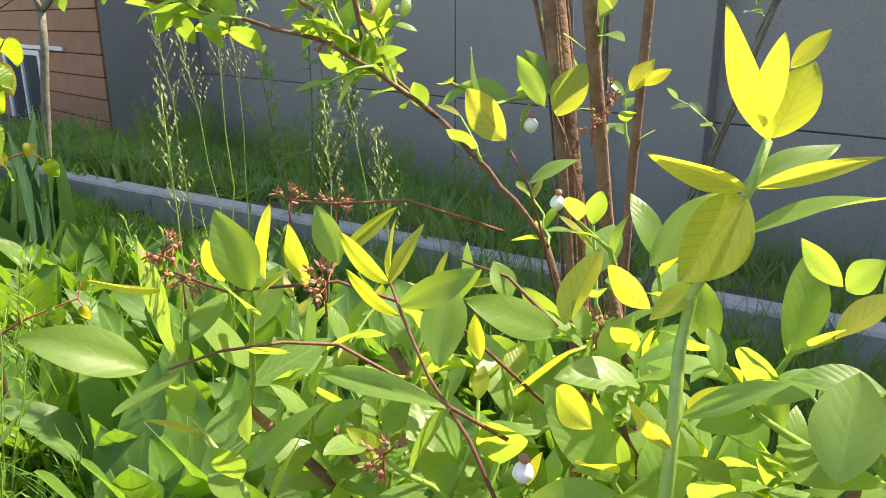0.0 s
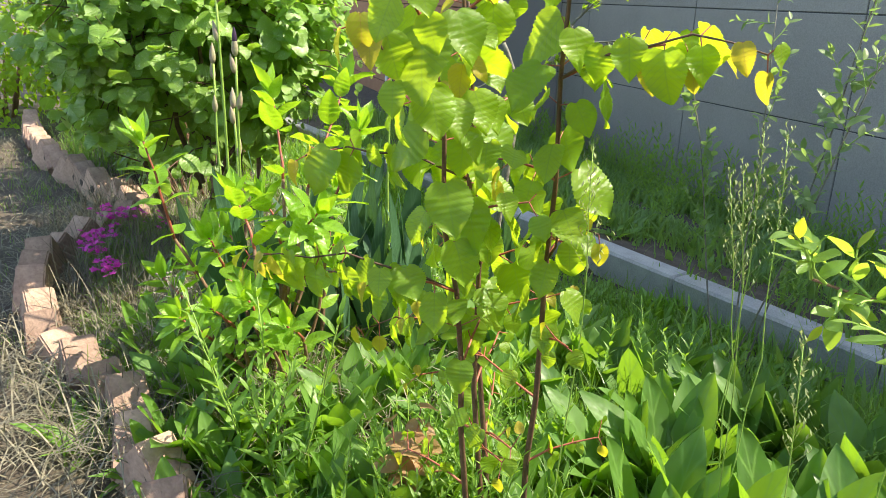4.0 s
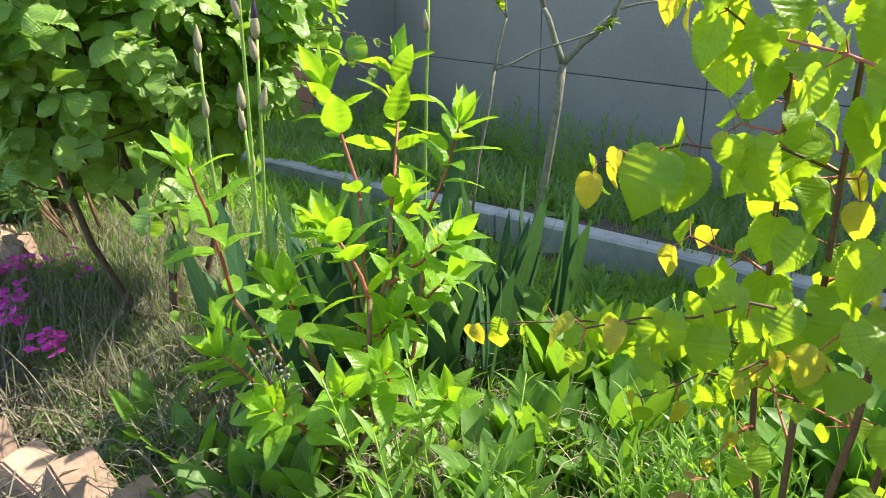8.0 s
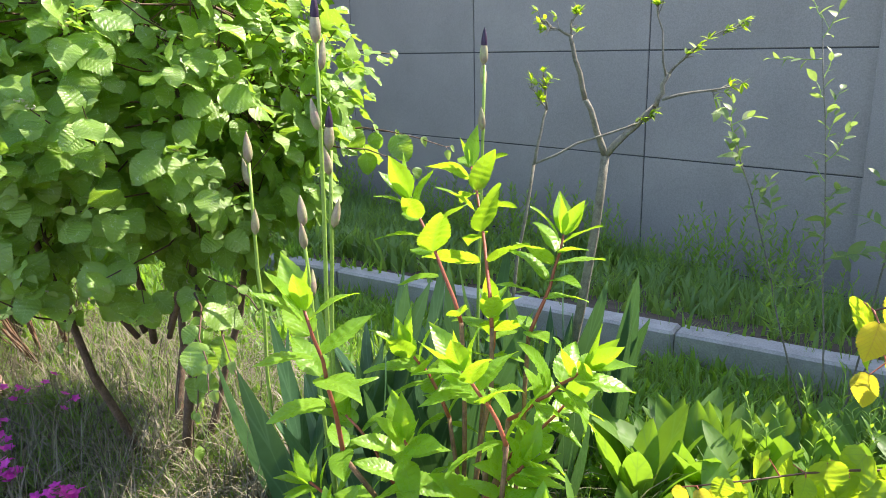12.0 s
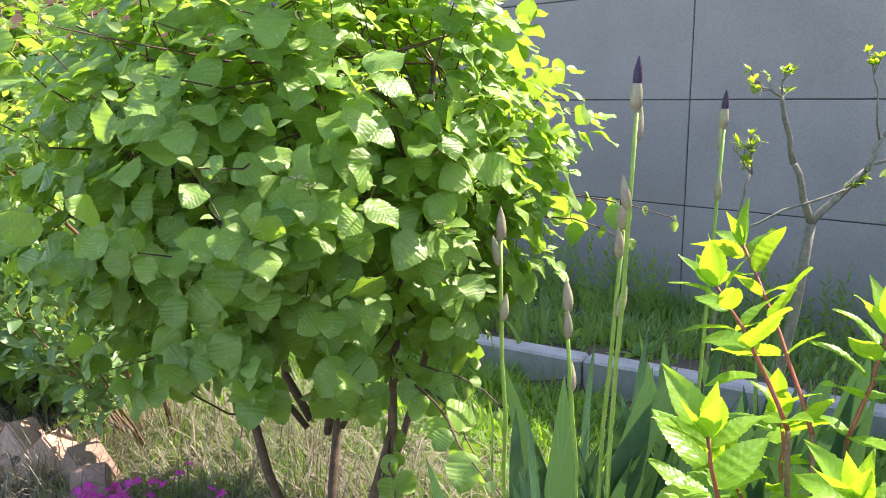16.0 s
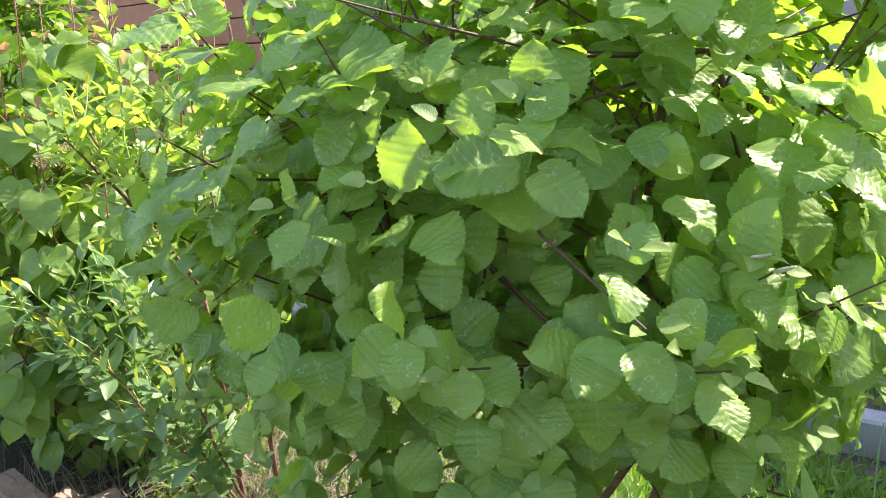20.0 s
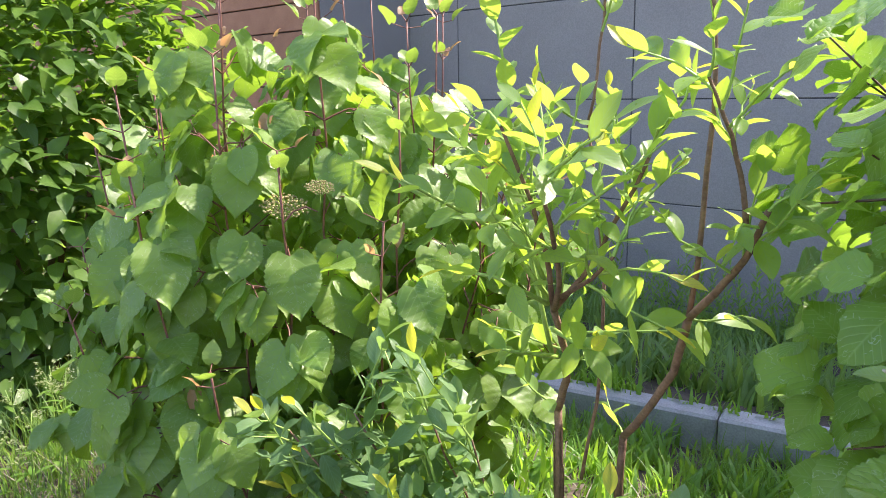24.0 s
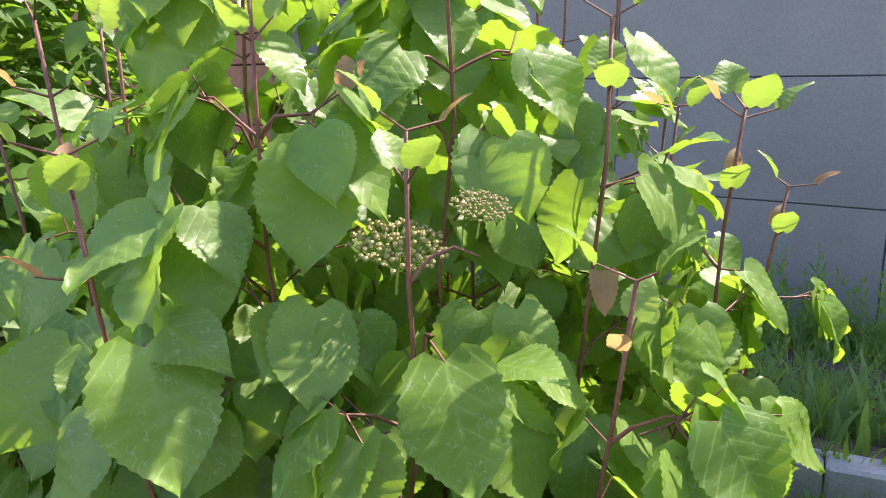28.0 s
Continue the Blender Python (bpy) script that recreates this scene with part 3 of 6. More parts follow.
                k = 8 + r.randrange(3) if not front else r.randrange(6) if pair else 6 + r.randrange(2)
                lv.add(k, aim(at + a * 0.012, a, face, size * r.uniform(0.8, 1.15), r.uniform(-0.3, 0.3)), front)
    for k, tip in enumerate(SHRUB_SPRAYS):
        start = min(mains, key=lambda q: (q - Vector(tip)).length)
        br = bow(start, tip, (0, 0, 0.04), 8, 0.012, 300 + k)
        stem_part(t, "branch", br, 0.0034, 0.0014, M_DARK_STEM, 6)
        branch_leaves(lv, br, r, 0.07, [0, 1, 2, 3, 4, 5], [6, 7], 0.85, 0.012, 0.75, twigs, 0.25)
    joined_twigs(t, "twig_growth", twigs, M_DARK_STEM)
    lv.finish()


def leafy_stems(t, stems, kinds, big, young, r, pair_gap=0.085, size=1.0, droop=0.5, stalk=0.03, stem_mat=None, tip_mat=None, skip=0.1, limit=200, start=0.25, side_len=0.0, r0=0.006):
    """Upright stems with leaves in opposite pairs; big and young index the leaf kinds."""
    lv = Leaves(t, "leaf", kinds, limit)
    twigs = []
    for si, path in enumerate(stems):
        stem_part(t, "stem", path, r0, 0.0022, stem_mat or M_DARK_STEM, 7)
        L = [0.0]
        for a, b in zip(path, path[1:]):
            L.append(L[-1] + (Vector(b) - Vector(a)).length)
        total, s, turn = L[-1], start * L[-1], r.uniform(0, 3)
        while s <= total + 1e-6:
            i = max(k for k in range(len(L) - 1) if L[k] <= s + 1e-9)
            f = min(1, (s - L[i]) / max(1e-6, L[i + 1] - L[i]))
            p, ax = Vector(path[i]).lerp(Vector(path[i + 1]), f), (Vector(path[i + 1]) - Vector(path[i])).normalized()
            u = s / total
            side = ax.cross(Vector((math.cos(turn), math.sin(turn), 0.2))).normalized()
            for sgn in (1, -1):
                if r.random() < skip:
                    continue
                out = (side * sgn + ax * r.uniform(0.1, 0.8)).normalized()
                q = p
                reach = side_len * r.uniform(0.3, 1.0) * math.sin(math.pi * min(1, u * 0.95))
                nodes = [(p, out)]
                if reach > 0.06:
                    q = p + out * reach + Vector((0, 0, 0.15 * reach))
                    twigs.append(tube_arrays(bow(p, q, (0, 0, 0.01), 4, 0.008, r.random()), 0.0025, 0.0012, 4))
                    nodes = [(p.lerp(q, w), (out + rv(r, 0.8)).normalized()) for w in (0.4, 0.65, 0.85, 1.0) if w * reach > 0.03]
                    nodes += [(b, (a * -1 + out * 1.2).normalized()) for b, a in nodes[1:]]
                for at, way in nodes:
                    end = at + way * stalk * r.uniform(0.6, 1.3)
                    if any((end - Vector(q) - Vector(OPEN_SIDE) * max(-0.02, min(0.3, (end - Vector(q)).dot(Vector(OPEN_SIDE))))).length < 0.072 for q in GAPS):
                        continue
                    twigs.append(tube_arrays([at, end], 0.0014, 0.001, 4))
                    along = (way * (1 - droop * 0.5) + Vector((0, 0, -droop * r.uniform(0.6, 1.5))) + rv(r, 0.2)).normalized()
                    face = (way * 0.9 + Vector((0.25, -0.35, 0.55)) + rv(r, 0.35)).normalized()
                    tip = u > 0.9 and reach < 0.06
                    if tip:
                        along, face = (ax + way * 0.75 + rv(r, 0.2)).normalized(), (way * -0.5 + Vector((0, 0, 0.8))).normalized()
                    k = r.choice(young) if tip or r.random() < 0.03 else r.choice(big)
                    lv.add(k, aim(end, along, face, size * (0.7 if tip else r.uniform(0.7, 1.15)), r.uniform(-0.35, 0.35)))
            turn += math.pi / 2 + r.uniform(-0.3, 0.3)
            if s >= total - 1e-6:
                break
            s = min(total, s + pair_gap * r.uniform(0.75, 1.25))
    joined_twigs(t, "stalk_growth", twigs, tip_mat or M_RED_STEM)
    lv.finish()


def branch_leaves(lv, path, r, gap, kinds, young, size, stalk, droop, twigs, start=0.2, lean=0.5):
    """Leaves in opposite pairs along a branch, hanging from short stalks."""
    total = sum((b - a).length for a, b in zip(path, path[1:]))
    n, turn = max(2, int(total * (1 - start) / gap)), r.uniform(0, 3)
    for k in range(n + 1):
        u = (start + (1 - start) * k / n) * (len(path) - 1)
        i = min(len(path) - 2, int(u))
        p, ax = path[i].lerp(path[i + 1], u - i), (path[i + 1] - path[i]).normalized()
        side = ax.cross(Vector((math.cos(turn), math.sin(turn), 0.5))).normalized()
        for sgn in (1, -1):
            if r.random() < 0.08:
                continue
            way = (side * sgn + ax * r.uniform(0.2, 0.7) + rv(r, 0.2)).normalized()
            end = p + way * stalk * r.uniform(0.6, 1.3)
            twigs.append(tube_arrays([p, end], 0.0014, 0.001, 4))
            along = (way * lean + Vector((0, 0, -droop * r.uniform(0.6, 1.3))) + rv(r, 0.25)).normalized()
            tip = k >= n - 1
            lv.add(r.choice(young) if tip and r.random() < 0.75 else r.choice(kinds), aim(end, along, (way * 0.6 + Vector((0.3, -0.5, 0.7)) + rv(r, 0.4)).normalized(), size * (r.uniform(0.5, 0.75) if tip else r.uniform(0.75, 1.15)), r.uniform(-0.35, 0.35)))
        turn += math.pi / 2 + r.uniform(-0.4, 0.4)


def sapling():
    r = random.Random(21)
    base = Vector((-1.60, 0.26, ground_z(-1.6, 0.26)))
    t = thing("young_viburnum", base, "slender young viburnum with bright yellow-green round leaves", "shrub")
    kinds = [(leaf_arrays("acuminate" if s % 2 else "heart", 0.096 - 0.008 * s, 0.082 - 0.007 * s, 32, 0.08 + 0.12 * (s % 3), 0.10 + 0.12 * (s % 3), 0.042, 0.08, s, 6, 0.013, 0.06, 8), M_SAP) for s in range(5)]
    kinds += [(leaf_arrays("heart", 0.085, 0.060, 24, 0.5, 0.3, 0.05, 0.06, 30 + s, 4, 0.024, 0.04, 8), M_SAP_TIP) for s in range(2)]
    lv, twigs = Leaves(t, "leaf", kinds, 300), []
    stems = []
    for k, (dx, dy, h, lx, ly) in enumerate(((0, 0, 1.38, 0.06, -0.12), (0.06, 0.06, 1.45, 0.20, -0.08), (-0.05, 0.04, 1.30, -0.05, -0.08), (0.05, -0.05, 1.34, 0.20, -0.20))):
        a = base + Vector((dx, dy, -0.03))
        path = bow(a, a + Vector((lx, ly, h)), (-0.03, 0.02, 0), 10, 0.012, 40 + k)
        stems.append(path)
        stem_part(t, "stem", path, 0.0075, 0.0028, M_DARK_STEM, 7)
        branch_leaves(lv, path, r, 0.058, [0, 1, 2, 3, 4], [5, 6], 0.98, 0.035, 0.8, twigs, 0.46)
        for q in range(7):
            p = path[2 + q]
            w = 2.4 * q + 1.3 * k
            e = p + Vector((0.17 * math.cos(w), 0.17 * math.sin(w), 0.06)) * r.uniform(0.7, 1.25)
            br = bow(p, e, (0, 0, 0.01), 4, 0.006, q + 7 * k)
            twigs.append(tube_arrays(br, 0.003, 0.0016, 5))
            branch_leaves(lv, br, r, 0.052, [0, 1, 2, 3, 4], [0, 5], 1.0 - 0.42 * (q < 3), 0.03, 0.9, twigs, 0.3)
    for k, (si, node, tip, gap) in enumerate(SAPLING_BRANCHES):
        br = bow(stems[si][node], tip, (0.02, -0.02, 0.04), 7, 0.009, 90 + k)
        stem_part(t, "branch", br, 0.0026, 0.0012, M_DARK_STEM, 6)
        branch_leaves(lv, br, r, gap * 0.78, [0, 1, 2, 3, 4], [5, 6], 0.98 if tip[2] > 0.85 else 0.78, 0.022, 1.0, twigs, 0.25, 0.3)
    joined_twigs(t, "stalk_growth", twigs, M_RED_STEM)
    lv.finish()
    return t


def end_viburnum():
    r = random.Random(33)
    base = Vector((-5.40, -0.18, ground_z(-5.40, -0.18)))
    t = thing("broad_leaved_viburnum", base, "wide viburnum bush with heart-shaped toothed leaves and reddish shoots", "shrub")
    kinds = [(leaf_arrays("acuminate", 0.126 - 0.007 * s, 0.106 - 0.006 * s, 32, 0.08 + 0.07 * (s % 3), 0.10 + 0.10 * (s % 3), 0.035, 0.07, s, 4, 0.006, 0.10, 6), M_CORD) for s in range(6)]
    kinds += [(leaf_arrays("cordate", 0.050, 0.032, 16, 0.6, 0.3, 0.06, 0.05, 30 + s, 4, 0.03, 0.05, 6), M_BRONZE) for s in range(2)]
    kinds += [(leaf_arrays("heart", 0.080 - 0.012 * s, 0.064 - 0.01 * s, 20, 0.35, 0.3, 0.05, 0.06, 50 + s, 4, 0.02, 0.08, 6), M_CORD_TIP) for s in range(2)]
    stems = []
    for k in range(34):
        w = k * 2.4
        rad = 0.08 + 0.53 * math.sqrt((k + 0.5) / 34)
        a = base + Vector((0.16 * math.cos(w), 0.16 * math.sin(w), -0.03))
        b = base + Vector((rad * math.cos(w), rad * math.sin(w), 1.62 - 0.80 * (rad / 0.62) ** 2.4 + r.uniform(-0.16, 0.12)))
        stems.append(bow(a, b, (0.14 * rad * math.cos(w), 0.14 * rad * math.sin(w), 0.02), 9, 0.015, 60 + k))
    leafy_stems(t, stems, kinds, [0, 1, 2, 3, 4, 5], [6, 7, 8, 8, 9, 9], r, 0.095, 0.90, 0.80, 0.035, M_REDBROWN, M_REDBROWN, 0.04, 300, 0.15, 0.15, 0.0028)
    return t


def flower_head(at, label):
    """A flat cluster of small round green-brown buds on branching stalks."""
    r = random.Random(7)
    t = thing("flower_cluster", at, label, "flower cluster")
    t.rotation_euler = (0.35, 0.2, 0.4)
    st = [tube_arrays([Vector((0, 0, -0.06)), Vector((0, 0, -0.02))], 0.002, 0.0016, 5)]
    bm = bmesh.new()
    for i in range(170):
        w, k = i * 2.4, math.sqrt((i + 0.5) / 170)
        p = Vector((0.047 * k * math.cos(w) + r.uniform(-0.003, 0.003), 0.043 * k * math.sin(w) + r.uniform(-0.003, 0.003), 0.009 * (1 - k * k) + r.uniform(-0.005, 0.004)))
        bmesh.ops.create_icosphere(bm, subdivisions=1, radius=r.uniform(0.0021, 0.0033), matrix=Matrix.Translation(p))
        if i % 2 == 0:
            st.append(tube_arrays([Vector((p.x * 0.35, p.y * 0.35, -0.02)), p], 0.0007, 0.0006, 3))
    me = bpy.data.meshes.new("bud_mass")
    bm.to_mesh(me)
    bm.free()
    me.materials.append(M_FLOWER)
    tagged(part("bud_mass", me, t), kind="stuff")
    v, f = join_arrays(st)
    tagged(part("stalk_growth", mesh_of("stalk_growth", v, f, M_GREEN_STEM), t), kind="stuff")
    return t


def hydrangea():
    r = random.Random(44)
    base = Vector((-2.50, -0.08, ground_z(-2.50, -0.08)))
    t = thing("hydrangea_bush", base, "young hydrangea bush with fresh bright green leaves on red stems", "shrub")
    kinds = [(leaf_arrays("ovate", 0.126 - 0.006 * s, 0.062 - 0.003 * s, 30, 0.30, 0.16 + 0.10 * (s % 3), 0.05, 0.06, s, 6, 0.020), M_HYD) for s in range(5)]
    kinds += [(leaf_arrays("lance", 0.100, 0.044, 18, 0.7, 0.05 - 0.15 * s, 0.04, 0.03, 20 + s, 4, 0.016), M_HYD) for s in range(2)]
    lv = Leaves(t, "leaf", kinds, 300)

    def pair(at, ax, turn, spread, size, kind):
        for q in (0, math.pi):
            if r.random() < 0.04:
                continue
            s = ax.cross(Vector((math.cos(turn + q), math.sin(turn + q), 0.15))).normalized()
            a = (s * spread + ax * (1.25 - spread) + rv(r, 0.16)).normalized()
            lv.add(kind if kind > 4 else r.randrange(5), aim(at + s * 0.006, a, (ax * 0.8 - s * 0.7 + Vector((0, 0, 0.35)) + rv(r, 0.2)).normalized(), size * r.uniform(0.85, 1.12), r.uniform(-0.3, 0.3)))

    for i, (low, tip, size) in enumerate(HYD_SHOOTS):
        low, tip = Vector(low), Vector(tip)
        foot = base + Vector((0.06 * math.cos(i * 2.4), 0.06 * math.sin(i * 2.4), -0.02))
        wood = bow(foot, low, (0.02, 0.01, -0.02), 7, 0.012, i)
        stem_part(t, "woody_stem", wood, 0.0060, 0.0048, M_BARK, 7)
        for k in (3, 5):
            pair(wood[k], (wood[k + 1] - wood[k]).normalized(), i * 1.3 + k, 0.95, 0.72 * size, 0)
        shoot = bow(low, tip, (0.006, 0.006, 0), 7, 0.005, i + 9)
        stem_part(t, "red_shoot", shoot, 0.0046, 0.0026, M_RED_STEM, 7)
        ax, turn = (tip - low).normalized(), r.uniform(0, 3)
        long = (tip - low).length
        if long > 0.16:
            pair(low.lerp(tip, 0.05), ax, turn, 0.95, 0.80 * size, 0)
        pair(low.lerp(tip, 0.38 if long > 0.16 else 0.05), ax, turn + 1.5, 0.90, 0.98 * size, 0)
        pair(low.lerp(tip, 0.56), ax, turn + 0.3, 0.86, 1.0 * size, 0)
        pair(low.lerp(tip, 0.70), ax, turn + 1.7, 0.78, 0.98 * size, 0)
        pair(low.lerp(tip, 0.83), ax, turn + 0.2, 0.68, 0.92 * size, 0)
        pair(low.lerp(tip, 0.93), ax, turn + 1.4, 0.56, 0.86 * size, 0)
        pair(tip, ax, turn, 0.45, 1.0 * size, 5)
        pair(tip, ax, turn + 1.6, 0.32, 0.85 * size, 6)
    lv.finish()


def iris_clump():
    r = random.Random(55)
    leaf = leaf_arrays("sword", 0.66, 0.078, 10, 0.12, 0.10, 0, 0.02, 2, 2)
    leaf2 = leaf_arrays("sword", 0.50, 0.064, 10, 0.12, 0.32, 0, 0.02, 4, 2)
    for cx, cy, n in ((-2.80, 0.02, 11), (-2.98, 0.05, 12), (-2.70, 0.20, 12), (-2.92, 0.22, 10), (-2.86, 0.44, 9), (-2.62, 0.40, 13), (-2.85, 0.62, 12), (-2.72, 0.74, 11), (-3.05, 0.25, 10), (-3.05, -0.06, 9), (-2.86, -0.10, 7)):
        c = Vector((cx, cy, ground_z(cx, cy)))
        t = thing("iris_leaves", c, "clump of blue-green sword-shaped iris leaves", "iris", "irises in the bed")
        lv = Leaves(t, "leaf", [(leaf, M_IRIS), (leaf2, M_IRIS)], 30)
        for i in range(n):
            w = r.uniform(0, 6.28)
            lean = r.uniform(0.08, 0.5)
            a = Vector((lean * math.cos(w), lean * math.sin(w), 1))
            lv.add(r.randrange(2), aim(c + Vector((0.05 * math.cos(w), 0.05 * math.sin(w), -0.02)), a, (math.cos(w + 1), math.sin(w + 1), 0.1), r.uniform(0.7, 1.15)))
        lv.finish()
    for i, (tip, open_bud, lean) in enumerate(IRIS_TIPS):
        iris_stalk(Vector(tip), open_bud, lean, i)


def spindle(name, a, b, r, material, bulge=0.35):
    path = [Vector(a).lerp(Vector(b), k / 8) for k in range(9)]
    verts, faces = [], []
    for k, p in enumerate(path):
        u = k / 8
        w = r * (math.sin(math.pi * u ** (bulge * 2)) ** 0.8 + 0.06) if 0 < u < 1 else r * 0.12
        tv, _ = tube_arrays([p, p + (Vector(b) - Vector(a)).normalized() * 0.001], w, w, 8)
        verts += tv[:8]
    for k in range(8):
        for j in range(8):
            faces.append((k * 8 + j, k * 8 + (j + 1) % 8, (k + 1) * 8 + (j + 1) % 8, (k + 1) * 8 + j))
    return mesh_of(name, verts, faces, material)


def iris_stalk(tip, purple, lean, seed):
    r = random.Random(seed)
    foot = Vector((tip.x - lean[0], tip.y - lean[1], 0))
    foot.z = ground_z(foot.x, foot.y) - 0.02
    t = thing("iris", foot, "tall budding iris on a pale green stalk" + (", dark purple bud" if purple else ""), "iris", "irises in the bed")
    o = foot
    path = bow(foot, tip - Vector((0, 0, 0.07)), (-lean[0] * 0.1, -lean[1] * 0.1, 0), 9, 0.004, seed)
    stem_part(t, "stalk", path, 0.0052, 0.0040, M_GREEN_STEM, 8)
    up = (path[-1] - path[-3]).normalized()
    top = part("bud", spindle("bud", tip - up * 0.070 - o, tip - o, 0.0105, M_BUD, 0.33), t, "papery bud sheath")
    if purple:
        part("petal_tip", spindle("petal_tip", tip - up * 0.038 - o, tip + up * 0.022 - o, 0.0078, M_PURPLE, 0.35), top, "furled dark purple petals")
    for k, drop in enumerate((0.052, 0.165)):
        q = path[-1] - up * drop
        s = up.cross(Vector((math.cos(seed + 2.5 * k), math.sin(seed + 2.5 * k), 0))).normalized()
        part("bud", spindle("bud", q + s * 0.004 - o, q + s * 0.016 + up * 0.062 - o, 0.0092, M_BUD, 0.33), t, "papery bud sheath")


def small_tree():
    fork = Vector(TREE_FORK)
    foot = Vector((fork.x - 0.13, fork.y - 0.06, 0))
    foot.z = ground_z(foot.x, foot.y) - 0.03
    t = thing("small_tree", foot, "thin grey-barked sapling with forked, nearly bare twigs", "tree")
    stem_part(t, "trunk", bow(foot, fork, (0.015, 0, 0), 9, 0.008, 1), 0.017, 0.013, M_BARK_GREY, 10)
    r = random.Random(4)
    R, U = Vector((0.71, 0.71, 0)), Vector((0, 0, 1))
    fork_tips = []
    for a, b, ra, rb in TREE_LIMBS:
        A, B = fork + R * a[0] + U * a[1], fork + R * b[0] + U * b[1] + Vector((-0.7, 0.7, 0)) * r.uniform(-0.02, 0.02)
        path = bow(A, B, (0, 0, 0.004), 6, 0.006, r.random())
        stem_part(t, "branch", path, ra, rb, M_BARK_GREY, 7)
        if rb < 0.0031:
            fork_tips.append((B, (B - A).normalized()))
    lv = Leaves(t, "leaf", [(leaf_arrays("elliptic", 0.030, 0.012, 8, 0.3, 0.2, 0, 0, s, 2), M_SAP) for s in range(3)], 120)
    twigs = []
    for p, d in fork_tips:
        for k in range(7):
            q = p - d * r.uniform(0, 0.08)
            e = q + (d + rv(r, 0.8)).normalized() * r.uniform(0.01, 0.045)
            twigs.append(tube_arrays([q, e], 0.0018, 0.001, 4))
            if k < 5:
                for j in range(7):
                    lv.add(r.randrange(3), aim(e, (d + rv(r, 1)).normalized(), (0, 0, 1), r.uniform(0.7, 1.1)))
    joined_twigs(t, "twig_growth", twigs, M_BARK_GREY)
    lv.finish()


def peeling_bark(path, radius, r, n):
    """Loose strips that stand off the trunk along the grain."""
    out = []
    for k in range(n):
        i = r.randrange(len(path) - 2)
        a, b = path[i].lerp(path[i + 1], r.random()), path[i + 1].lerp(path[i + 2], r.random())
        ax = (b - a).normalized()
        w = r.uniform(0, 6.28)
        side = (ax.cross(Vector((1, 0.2, 0))).normalized() * math.cos(w) + ax.cross(Vector((0.2, 1, 0))).normalized() * math.sin(w)).normalized() * radius
        lift = r.uniform(1.03, 1.28)
        out.append(tube_arrays([a + side * 0.96, a.lerp(b, 0.4) + side * 1.04, a.lerp(b, 0.8) + side * 1.05, b + side * lift], r.uniform(0.0012, 0.0028), 0.0008, 4))
    return out


